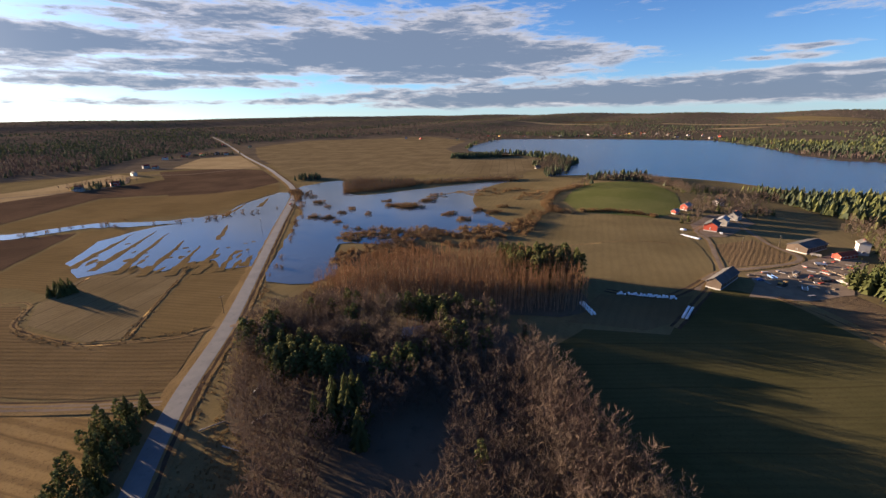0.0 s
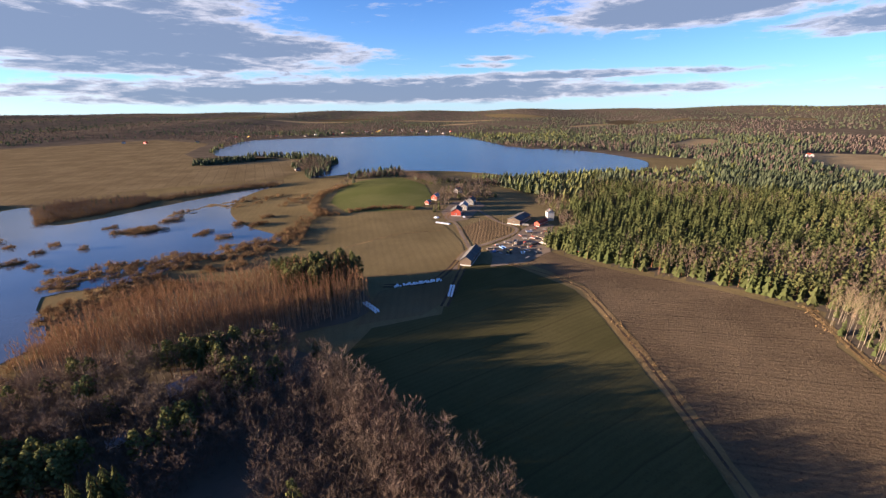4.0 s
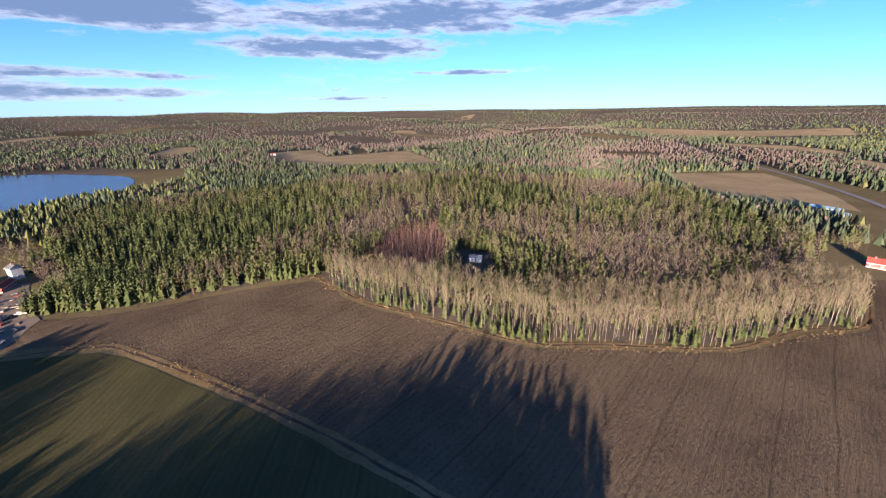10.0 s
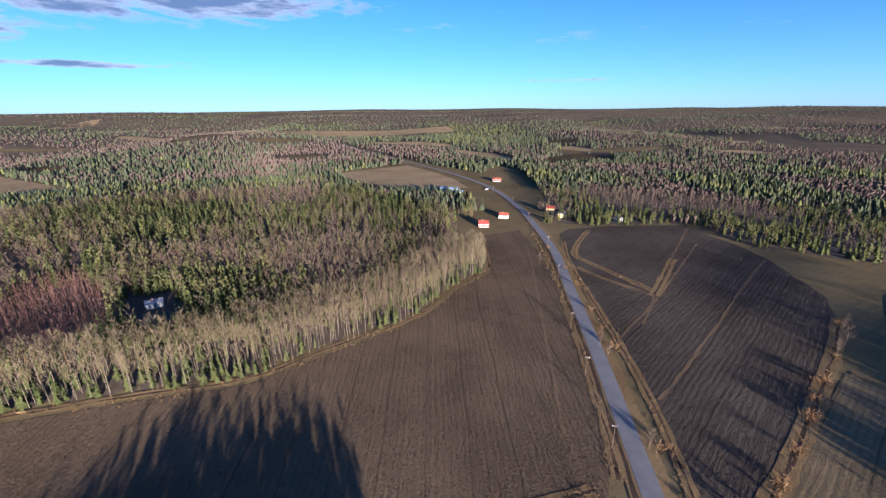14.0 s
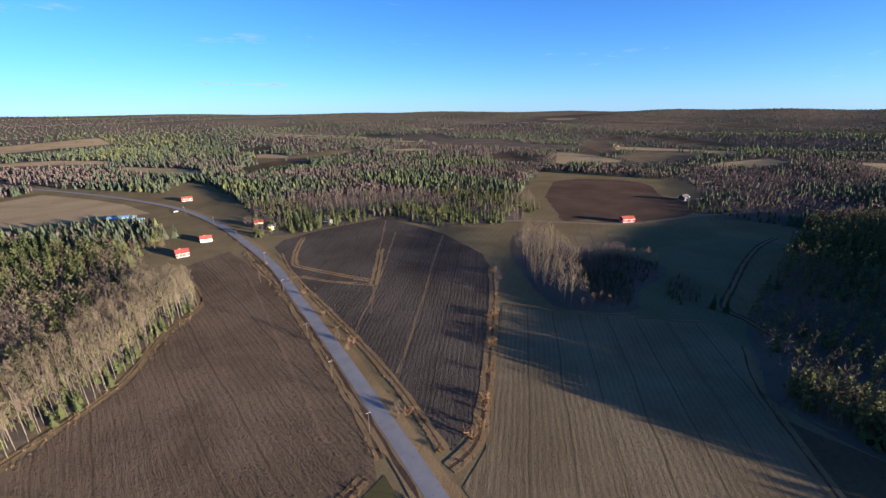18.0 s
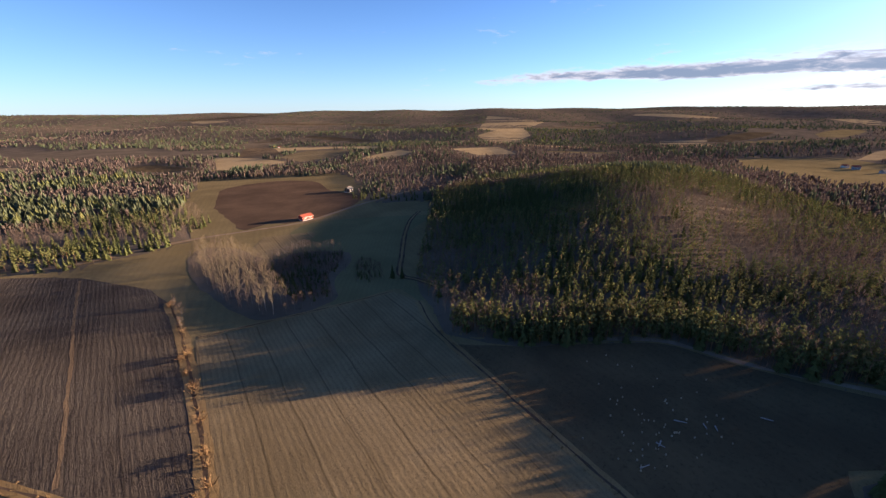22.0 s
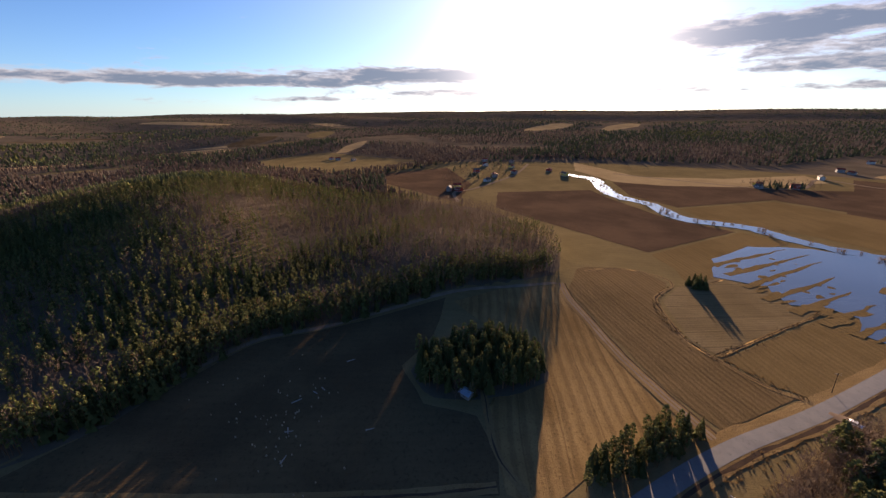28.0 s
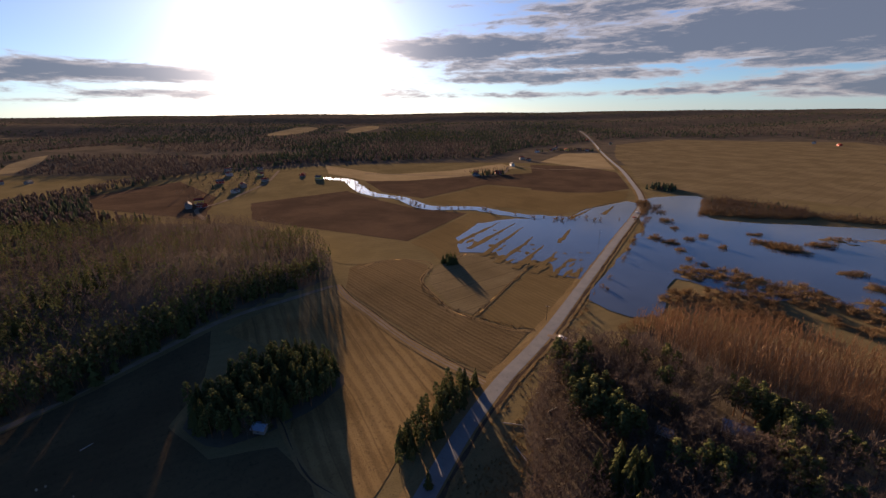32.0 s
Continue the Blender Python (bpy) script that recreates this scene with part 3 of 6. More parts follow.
FAR_FIELDS = (
    ("ploughed_field", "plough_dark", "dark ploughed field beside the river", [(-529, 178), (-514, 305), (-461, 300), (-356, 300), (-300, 325), (-267, 214), (-375, 171), (-443, 147)]),
    ("stubble_field", "orange_field", "ochre stubble field beside the river", [(-262, 213), (-298, 330), (-262, 340), (-250, 300), (-238, 255), (-211, 222), (-210, 200)]),
    ("meadow_strip", "meadow", "dry grass strip under the wood", [(-434, 142), (-362, 163), (-263, 209), (-210, 200), (-208, 188), (-236, 180), (-251, 140), (-294, 144), (-332, 139), (-385, 125)]),
    ("stubble_field", "orange_field", "ochre stubble field across the river", [(-388, 340), (-394, 471), (-286, 501), (-222, 440), (-225, 390), (-287, 375), (-340, 335)]),
    ("ploughed_field", "plough_dark", "dark ploughed field across the river", [(-566, 372), (-520, 421), (-487, 506), (-440, 584), (-397, 689), (-292, 511), (-403, 481), (-395, 345), (-468, 335)]),
    ("stubble_field", "tan_field", "pale stubble strip between dark fields", [(-804, 432), (-599, 441), (-549, 553), (-545, 699), (-478, 663), (-487, 506), (-507, 411), (-572, 376), (-690, 376)]),
    ("stubble_field", "meadow", "brown meadow beside the river village", [(-650, 215), (-610, 326), (-514, 309), (-529, 178)]),
    ("ploughed_field", "plough_dark", "dark ploughed field beside the paved road", [(-492, 724), (-399, 767), (-315, 732), (-232, 590), (-250, 533), (-320, 476), (-400, 600)]),
    ("stubble_field", "tan_field", "golden stubble field beside the paved road", [(-503, 779), (-559, 971), (-496, 1035), (-330, 760), (-389, 755)]),
    ("stubble_field", "orange_field", "ochre field at the edge of the flood", [(-317, 471), (-250, 533), (-226, 572), (-205, 512), (-215, 440), (-222, 392), (-250, 385)]),
    ("stubble_field", "stubble", "broad golden stubble fields north of the flood", [(-235, 640), (-150, 600), (-54, 650), (124, 635), (215, 813), (183, 933), (45, 888), (13, 1170), (90, 1500), (-51, 1837), (-271, 1708), (-520, 1640), (-580, 1320), (-436, 990), (-300, 760)]),
    ("stubble_field", "tan_field", "pale field clearing in the far forest", [(1083, 340), (1195, 244), (962, 171), (1065, -9), (757, -81), (681, -40), (760, 80), (803, 166), (907, 261)]),
    ("stubble_field", "tan_field", "pale stubble field beside the paved road", [(600, -400), (580, -545), (480, -512), (408, -480), (345, -435), (392, -398), (448, -368), (522, -375)]),
    ("stubble_field", "tan_field", "pale far field along the forest road", [(1744, -834), (1687, -1218), (1489, -1718), (1315, -1558), (1386, -1206), (1370, -961), (1597, -838)]),
    ("stubble_field", "tan_field", "pale terraced field in the southern valley", [(-203, -870), (-268, -1137), (-300, -1078), (-335, -1000), (-351, -890), (-231, -830)]),
    ("stubble_field", "tan_field", "pale upper field of the southern valley", [(-506, -1394), (-649, -1466), (-730, -1332), (-721, -1152), (-637, -1090), (-503, -1120), (-427, -1149)]),
    ("stubble_field", "stubble", "tan sloping field of the southern valley", [(-373, -1002), (-490, -1100), (-574, -1013), (-483, -898), (-368, -870)]),
    ("stubble_field", "tan_field", "narrow pale field under the valley wood", [(-425, -780), (-520, -844), (-650, -896), (-648, -835), (-499, -755)]),
    ("ploughed_field", "plough_dark", "dark hummocky ploughed field in the valley", [(-104, -415), (-106, -524), (-152, -640), (-230, -661), (-278, -614), (-262, -530), (-268, -458), (-212, -402), (-164, -392), (-119, -396)]),
    ("meadow_strip", "meadow", "tan grass strip below the southern wood", [(21, -363), (-80, -388), (-134, -408), (-144, -393), (-70, -330), (-53, -368)]),
    ("green_field", "dull_green", "dull green field in the shadow of the hill", [(-169, -378), (-254, -312), (-206, -274), (-152, -210), (-150, -187), (-131, -164), (-131, -191), (-93, -199), (-128, -255), (-140, -272), (-120, -328)]),
    ("stubble_field", "tan_field", "pale far field in the western valley", [(-1371, -1301), (-2188, -1989), (-2213, -1624), (-1908, -1331), (-1348, -1132)]),
    ("stubble_field", "meadow", "pale field behind the wooded hill", [(-1027, -241), (-1149, -87), (-926, 127), (-785, -51), (-882, -187)]),
    ("ploughed_field", "plough_dark", "dark field behind the wooded hill", [(-742, 38), (-790, 160), (-603, 160), (-480, 110), (-628, 34)]),
    ("meadow_strip", "meadow", "tan grass slope beside the dark valley field", [(-65, -409), (-78, -510), (-126, -623), (-146, -631), (-112, -521), (-108, -430), (-100, -400)]),
    ("ploughed_field", "plough_brown", "brown ploughed field in the southern valley", [(-307, -1086), (-472, -1548), (-557, -1583), (-400, -1040)]),
    ("stubble_field", "stubble", "small striped corner field beside the grove", [(-86, -325), (-92, -300), (-129, -312), (-156, -345), (-113, -363)]),
    ("stubble_field", "tan_field", "pale western field between wooded ridges", [(-757, -821), (-890, -764), (-795, -624), (-716, -674)]),
    ("stubble_field", "tan_field", "long pale field in the western valley", [(-1181, -1122), (-1615, -1249), (-1330, -984), (-1024, -876)]),
    ("stubble_field", "tan_field", "narrow pale field behind the wooded hill", [(-1527, -585), (-1608, -469), (-1358, -367), (-1338, -485)]),
    ("forest_clearing", "meadow", "felled slope with dry grass beside the paved road", [(439, -593), (426, -647), (340, -583), (250, -480), (244, -445), (319, -500)]),
    ("forest_clearing", "clearing", "brown clear-felled slope in the southern forest", [(429, -806), (429, -947), (341, -933), (278, -796), (340, -704)]),
    ("gravel_pit", "tan_field", "pale gravel pit in the southern forest", [(130, -1440), (150, -1500), (200, -1510), (215, -1450), (170, -1425)]),
    ("green_hill_field", "green_hill", "bright green sown field on a knoll by the lake", [(124, 415), (150, 468), (200, 530), (245, 545), (262, 520), (246, 430), (215, 358), (181, 338), (125, 368)]),
    ("pasture", "meadow", "sloping dry pasture below the green knoll", [(95, 369), (121, 357), (174, 329), (178, 297), (176, 270), (157, 222), (131, 195), (115, 186), (85, 192), (79, 239), (76, 316)]),
    ("bale_yard", "bale_ground", "brown bare ground where wrapped bales lie", [(55, 163), (80, 192), (113, 183), (126, 188), (101, 160), (85, 153)]),
    ("berry_rows", "vineyard", "small field with close planted rows by the farm", [(187, 268), (219, 277), (218, 243), (207, 232), (168, 224)]),
)
OPEN = []


def patch(seed, x, y, a, b, turn):
    """An uneven field outline round a place."""
    r = np.random.default_rng(seed)
    out = []
    for i in range(8):
        t = 2 * math.pi * i / 8
        k = r.uniform(0.75, 1.25)
        u, v = a * math.cos(t) * k, b * math.sin(t) * k
        out.append((x + u * math.cos(turn) - v * math.sin(turn), y + u * math.sin(turn) + v * math.cos(turn)))
    return out


pick = np.random.default_rng(77)
for i in range(90):
    d, a = 950 * (3600 / 950) ** pick.uniform(), pick.uniform(0, 2 * math.pi)
    px, py = d * math.cos(a), d * math.sin(a)
    if abs(px) < 100 or (py > 0 and px < 1000 and d < 2000) or any(inside(q[3], px, py) for q in FAR_FIELDS):
        continue
    FAR_FIELDS += ((("forest_clearing", "meadow", "felled clearing with dry grass in the far forest"), ("stubble_field", "tan_field", "small pale field in the far forest"), ("forest_clearing", "clearing", "dark clear-felled patch in the far forest"))[i % 3]
                   + (patch(i, px, py, pick.uniform(60, 190) * d / 1500, pick.uniform(25, 55) * d / 1500, pick.uniform(0, 3)),),)
for i, (kind_, mat_, text, pts_) in enumerate(FAR_FIELDS):
    drape(kind_, pts_, mat_, text, off=0.1 + 0.008 * (i % 5), round_=len(pts_) > 9 and i not in (10,), wobble=1.5)
    OPEN.append(pts_)

ribbon("road_verge", ROAD[:25], ((-6.6, 0.0), (-5.2, 0.01), (-3.8, 0.09), (3.8, 0.09), (6.8, 0.0)), ["bank_grass", "mud"], "tan dry grass verge and bank of the paved road", "verge", 0.16, 5.0, 1.0, (0, 1, 0, 0))
ribbon("road", ROAD, ((-3.1, 0.0), (0, 0.04), (3.1, 0.0)), ["asphalt"], "grey paved country road with worn wheel tracks", "road", 0.28, 7.0)
ribbon("farm_track", TRACK, ((-3.4, 0.0), (-1.5, 0.04), (-0.4, 0.05), (0.4, 0.05), (1.5, 0.04), (2.4, 0.0), (3.2, 0.0)), ["bank_grass", "lane", "mud"], "narrow gravel track with grass edges", "track", 0.17, 4.0, 0.5, (0, 1, 0, 1, 0, 2))


def ditch(pts, width=4.0, text="grassy field ditch with pale dry grass banks"):
    w = width / 2
    ribbon("ditch", pts, ((-w, 0.0), (-w * 0.5, 0.02), (-w * 0.2, 0.005), (w * 0.2, 0.005), (w * 0.5, 0.02), (w, 0.0)), ["bank_grass", "mud"], text, "ditch", 0.15, 2.5, 0.7, (0, 0, 1, 0, 0))


ditch(DITCH_EAST, 5.0)
ditch([(137, -343), (130, -308), (122, -282), (117, -273), (108, -268), (88, -259), (56, -246)], 4.5)
ditch([(54, -239), (56, -262), (60, -295), (62, -312)], 5.5)
ditch([(106, -252), (82, -244), (53, -239)], 3.2)
ditch([(-25, -270), (-22, -219), (-15, -157), (-9, -118), (-6, -106), (2, -97)], 6.0, "deep ditch with tall pale grass and bare shrubs")
ditch([(-128, -188), (-60, -205), (-28, -213)], 3.0)
ditch([(-130, -165), (-116, -132), (-106, -77), (-95, -17), (-91, 12), (-89, 34)], 4.5, "dark ditch along the stubble field")
ditch([(-236, 143), (-240, 160), (-236, 178), (-217, 191), (-206, 187)], 2.2)
ditch([(-206, 187), (-198, 172), (-190, 163), (-170, 155), (-149, 149), (-130, 151), (-112, 155), (-101, 163)], 2.6)
ditch([(-134, 153), (-146, 195), (-158, 240), (-176, 290), (-190, 340)], 2.0)
ditch([(-204, 208), (-220, 270), (-234, 335)], 2.0)
ditch([(228, 54), (213, 41), (198, 28), (190, 19), (168, -18), (149, -49), (144, -83), (137, -132), (148, -175), (148, -206), (172, -238)], 3.2, "ditch and pale grass strip along the birch wood")
ditch([(24, -100), (34, -117), (57, -152), (83, -190), (115, -235), (140, -264), (168, -300)], 4.0)
ditch([(4, -104), (27, -142), (60, -187), (112, -254), (140, -300)], 4.0)
ditch([(88, 273), (111, 278), (132, 281), (150, 277), (168, 270)], 1.6, "shallow dark ditch across the pasture")
ditch([(-84, 42), (-100, 38), (-119, 40), (-140, 44)], 2.5)
for line_ in ([(73, -402), (66, -340), (62, -299), (58, -254)], [(57, -360), (53, -278), (51, -222), (52, -191), (50, -160)], [(13, -350), (18, -276), (20, -225), (25, -145)], [(160, -275), (133, -238), (83, -164), (44, -106)], [(93, -261), (70, -250), (54, -238), (48, -200)]):
    ribbon("field_strip", line_, ((-0.7, 0), (0, 0.01), (0.7, 0)), ["plough_pale"], "narrow strip of pale stubble left between plough lines", "strip", 0.13, 3.0, 0.8)
ribbon("farm_track", [(130, 193), (141, 206), (160, 219), (177, 222), (206, 229), (221, 240), (222, 262), (226, 281), (239, 323), (262, 360), (300, 385)], ((-2.6, 0), (-1.4, 0.03), (1.4, 0.03), (2.6, 0)), ["bank_grass", "lane"], "gravel farm lane round the berry rows", "track", 0.18, 4.0, 0.6, (0, 1, 0))
ribbon("farm_track", [(160, 219), (174, 248), (189, 280), (192, 300), (205, 312)], ((-2.2, 0), (-1.2, 0.03), (1.2, 0.03), (2.2, 0)), ["bank_grass", "lane"], "gravel farm lane to the red barn", "track", 0.19, 4.0, 0.6, (0, 1, 0))
ribbon("farm_track", [(141, 206), (128, 196), (112, 187), (96, 189), (84, 196)], ((-2.2, 0), (-0.8, 0.05), (0.8, 0.05), (2.2, 0)), ["mud", "bank_grass"], "muddy wheel tracks beside the wrapped bales", "track", 0.19, 4.0, 0.6, (0, 1, 0))
ribbon("farm_track", [(135, 192), (120, 177), (106, 163), (98, 155)], ((-2.2, 0), (-0.8, 0.05), (0.8, 0.05), (2.2, 0)), ["mud", "bank_grass"], "muddy wheel tracks along the crop field", "track", 0.2, 4.0, 0.6, (0, 1, 0))
ribbon("forest_track", [(-160, -80), (-187, -55), (-196, -20), (-212, 43), (-214, 81), (-218, 114)], ((-2.6, 0), (-1.4, 0.02), (1.4, 0.02), (2.6, 0)), ["meadow", "lane"], "faint forest track along the hill wood", "track", 0.18, 5.0, 0.5, (0, 1, 0))
ribbon("valley_road", [(20, -392), (-63, -401), (-114, -393), (-166, -388), (-244, -416), (-351, -446), (-410, -495), (-600, -640)], ((-3.6, 0), (-1.8, 0.05), (1.8, 0.05), (3.6, 0)), ["bank_grass", "lane"], "narrow gravel valley road", "road", 0.18, 7.0, 0.5, (0, 1, 0))
ribbon("village_road", [(-340, 790), (-420, 690), (-506, 682), (-456, 590), (-471, 533), (-560, 470), (-640, 420)], ((-2.4, 0), (0, 0.04), (2.4, 0)), ["lane"], "pale gravel village road", "road", 0.22, 10.0, 0.5)
ribbon("farm_track", [(-150, -168), (-149, -190), (-147, -206), (-168, -233), (-200, -272), (-233, -307), (-262, -330)], ((-2.2, 0), (-0.8, 0.05), (0.8, 0.05), (2.2, 0)), ["mud", "bank_grass"], "dark wheel tracks along the foot of the hill", "track", 0.2, 4.0, 0.6, (0, 1, 0))
ribbon("driveway", [(-95, 163), (-88, 166), (-80, 167), (-74, 167)], ((-2.4, 0), (0, 0.1), (2.4, 0)), ["gravel"], "gravel driveway into the roadside wood", "driveway", 0.24, 4.0, 0.4)
ribbon("village_road", [(-480, 112), (-540, 120), (-560, 150), (-610, 200), (-680, 260), (-800, 330)], ((-2.4, 0), (0, 0.04), (2.4, 0)), ["lane"], "pale winding village road", "road", 0.22, 8.0, 0.5)

# ---- trees ----
rng = np.random.default_rng(7)


class Shape:
    """Collects triangles with a material number each."""

    def __init__(self):
        self.v, self.f, self.m = [], [], []

    def add(self, verts, faces, mat):
        o = len(self.v)
        self.v += [tuple(p) for p in verts]
        self.f += [(a + o, b + o, c + o) for a, b, c in faces]
        self.m += [mat] * len(faces)

    def tube(self, a, b, ra, rb, mat, n=4):
        """A tapered limb from a to b."""
        a, b = Vector(a), Vector(b)
        d = (b - a).normalized()
        u = d.orthogonal().normalized()
        w = d.cross(u)
        ring = [(math.cos(2 * math.pi * i / n), math.sin(2 * math.pi * i / n)) for i in range(n)]
        vs = [a + (u * c + w * s) * ra for c, s in ring] + [b + (u * c + w * s) * rb for c, s in ring]
        fs = []
        for i in range(n):
            j = (i + 1) % n
            fs += [(i, j, n + j), (i, n + j, n + i)]
        self.add(vs, fs, mat)

    def blade(self, a, b, w, mat, r):
        """A thin sliver from a to b: a twig or a spray of them."""
        a, b = Vector(a), Vector(b)
        s = (b - a).cross(Vector(r.normal(size=3))).normalized() * w
        self.add([a - s, a + s, b], [(0, 1, 2)], mat)

    def arrays(self):
        return np.array(self.v, np.float32), np.array(self.f, np.int32), np.array(self.m, np.int32)


def spruce(seed, h=1.0, tiers=6, points=6, fine=False):
    """A unit-height spruce of drooping sprays; material 0 is bark, 1 needles."""
    r = np.random.default_rng(seed)
    s = Shape()
    s.tube((0, 0, 0), (0, 0, 0.95 if fine else 0.3), 0.013, 0.003, 0, 4 if fine else 3)
    base = 0.08
    for i in range(tiers):
        u = i / (tiers - 1)
        z = base + (1 - base) * u * 0.93
        rad = 0.150 * (1 - u) ** 0.85 + 0.014
        drop = 0.13 * (1 - u) + 0.05
        n = max(3, round(points * (1 - 0.5 * u)))
        for k in range(n):
            a = 2 * math.pi * (k + r.uniform(-0.3, 0.3)) / n + i * 1.7
            l = rad * r.uniform(0.75, 1.25)
            c, d = math.cos(a), math.sin(a)
            w = l * (0.42 if fine else 0.62) * 6 / max(points, 5)
            zt, zl = z + drop * r.uniform(0.5, 1.1), z - drop * r.uniform(0.15, 0.6)
            top, a0, a1 = (c * l * 0.08, d * l * 0.08, zt), (c * l - d * w, d * l + c * w, zl), (c * l + d * w, d * l - c * w, zl + drop * r.uniform(-0.2, 0.3))
            if fine:
                tip = (c * l * 1.25, d * l * 1.25, zl - drop * r.uniform(0.0, 0.3))
                mid = (c * l * 0.75, d * l * 0.75, (zt + zl) / 2 + drop * 0.12)
                s.add([top, a0, a1, tip, mid], [(0, 1, 4), (0, 4, 2), (1, 3, 4), (4, 3, 2)], 1)
            else:
                s.add([top, a0, a1], [(0, 1, 2)], 1)
    return s.arrays()


def pine(seed, lumps=7, per=6, size=0.062):
    """A unit-height pine: a bare reddish stem and a rounded crown of needle sprays that face outwards."""
    r = np.random.default_rng(seed)
    s = Shape()
    lean = Vector((r.normal() * 0.02, r.normal() * 0.02, 0))
    fine = lumps > 10
    s.tube((0, 0, 0), lean + Vector((0, 0, 0.92)), 0.012, 0.004, 0, 4 if fine else 3)
    for i in range(lumps):
        u = (i + 0.5) / lumps
        z = 0.36 + 0.56 * u
        rad = 0.125 * math.sin(math.pi * (0.24 + 0.70 * u)) * r.uniform(0.75, 1.2)
        a = i * 2.4 + r.uniform(-0.5, 0.5)
        c = lean * z + Vector((math.cos(a) * rad * 0.75, math.sin(a) * rad * 0.75, z))
        if fine and i % 2 == 0:
            s.tube(lean * z + Vector((0, 0, z - 0.05)), c, 0.004, 0.001, 0, 3)
        lump = 0.062 * (1.2 - 0.45 * u) * (7 / lumps) ** 0.3
        for _ in range(per):
            d = Vector((r.normal() + math.cos(a) * 0.5, r.normal() + math.sin(a) * 0.5, r.normal() + 0.35)).normalized()
            n = (d + Vector(r.normal(size=3)) * 0.30).normalized()
            p, q = n.orthogonal().normalized(), n
            q = n.cross(p)
            o, t0 = c + Vector((d.x, d.y, d.z * 1.15)) * lump * r.uniform(0.6, 1.05), r.uniform(0, 6.28)
            ring = [o + (p * math.cos(t0 + t) + q * math.sin(t0 + t)) * size * r.uniform(0.65, 1.25) for t in (0, 2.1, 4.2)]
            s.add(ring, [(0, 1, 2)], 1)
    return s.arrays()


def bare_tree(seed, limbs=10, twigs=30, spread=0.16, start=0.3, w=0.006, up=0.75, stem=0.010, twig=0.0, fuzz=0.4):
    """A unit-height leafless tree: stem, rising limbs and fine twigs."""
    r = np.random.default_rng(seed)
    s = Shape()
    bend = r.normal(size=2) * 0.02
    top = Vector((bend[0], bend[1], 1.0))
    mid = Vector((bend[0] * 0.3, bend[1] * 0.3, 0.5))
    s.tube((0, 0, 0), mid, stem, stem * 0.6, 0, 4)
    s.tube(mid, top, stem * 0.6, stem * 0.1, 0, 3)
    ends = []
    for i in range(limbs):
        u = start + (0.95 - start) * (i + r.uniform(0, 1)) / limbs
        p = mid * (u / 0.5) if u < 0.5 else mid + (top - mid) * ((u - 0.5) / 0.5)
        a = i * 2.4 + r.uniform(-0.6, 0.6)
        l = spread * (1.25 - u) * r.uniform(0.7, 1.25) * 1.3
        q = p + Vector((math.cos(a) * l, math.sin(a) * l, l * up * r.uniform(0.7, 1.5)))
        if limbs > 12:
            s.tube(p, q, stem * 0.32 * (1.3 - u), stem * 0.08, 0, 3)
        else:
            s.blade(p, q, stem * 0.5, 1, r)
        ends.append((p, q))
    for i in range(twigs):
        p, q = ends[i % len(ends)]
        m = p.lerp(q, r.uniform(0.25, 1.0))
        d = (q - p).normalized() + Vector(r.normal(size=3)) * fuzz + Vector((0, 0, 0.5))
        s.blade(m, m + d.normalized() * (twig or spread * 0.7) * r.uniform(0.45, 1.15), w, 1, r)
    return s.arrays()


def bush(seed, stems=14, twigs=26):
    """A unit-height thicket of bare stems."""
    r = np.random.default_rng(seed)
    s = Shape()
    for i in range(stems + twigs):
        a, t = r.uniform(0, 6.28), r.uniform(0.1, 0.65)
        b = Vector((r.normal() * 0.2, r.normal() * 0.2, 0 if i < stems else r.uniform(0.2, 0.5)))
        s.blade(b, b + Vector((math.cos(a) * t, math.sin(a) * t, r.uniform(0.45, 1.0) if i < stems else r.uniform(0.2, 0.5))), 0.03, 1, r)
    return s.arrays()


def grass_tuft(seed, blades=7):
    r = np.random.default_rng(seed)
    s = Shape()
    for i in range(blades):
        a = r.uniform(0, 6.28)
        b = Vector((r.normal() * 0.3, r.normal() * 0.3, 0))
        s.blade(b, b + Vector((math.cos(a) * 0.4, math.sin(a) * 0.4, r.uniform(0.6, 1.0))), 0.14, 1, r)
    return s.arrays()


def tiny_conifer(seed):
    """A far conifer: a ragged cone of sprays."""
    r = np.random.default_rng(seed)
    s = Shape()
    for z0, z1, w, n in ((0.05, 0.75, 0.17, 4), (0.45, 1.0, 0.11, 3)):
        for k in range(n):
            a, l = 6.283 * k / n + z0 + r.uniform(-0.3, 0.3), w * r.uniform(0.75, 1.3)
            c, d = math.cos(a), math.sin(a)
            s.add([(0, 0, z1 * r.uniform(0.92, 1.04)), (c * l - d * l, d * l + c * l, z0 + r.uniform(-0.05, 0.15)), (c * l + d * l, d * l - c * l, z0 + r.uniform(-0.05, 0.15))], [(0, 1, 2)], 1)
    return s.arrays()


def tiny_broadleaf(seed):
    """A far leafless crown: upright sprays that widen to a rounded top."""
    r = np.random.default_rng(seed)
    s = Shape()
    for k in range(7):
        a, e = 6.283 * k / 7 + r.uniform(-0.4, 0.4), r.uniform(0.03, 0.13)
        c, d, w = math.cos(a), math.sin(a), r.uniform(0.05, 0.09)
        z = r.uniform(0.72, 1.0) - e
        s.add([(c * e * 0.3, d * e * 0.3, r.uniform(0.0, 0.25)), (c * e - d * w, d * e + c * w, z), (c * e + d * w, d * e - c * w, z - r.uniform(0.0, 0.16))], [(0, 1, 2)], 1)
    return s.arrays()


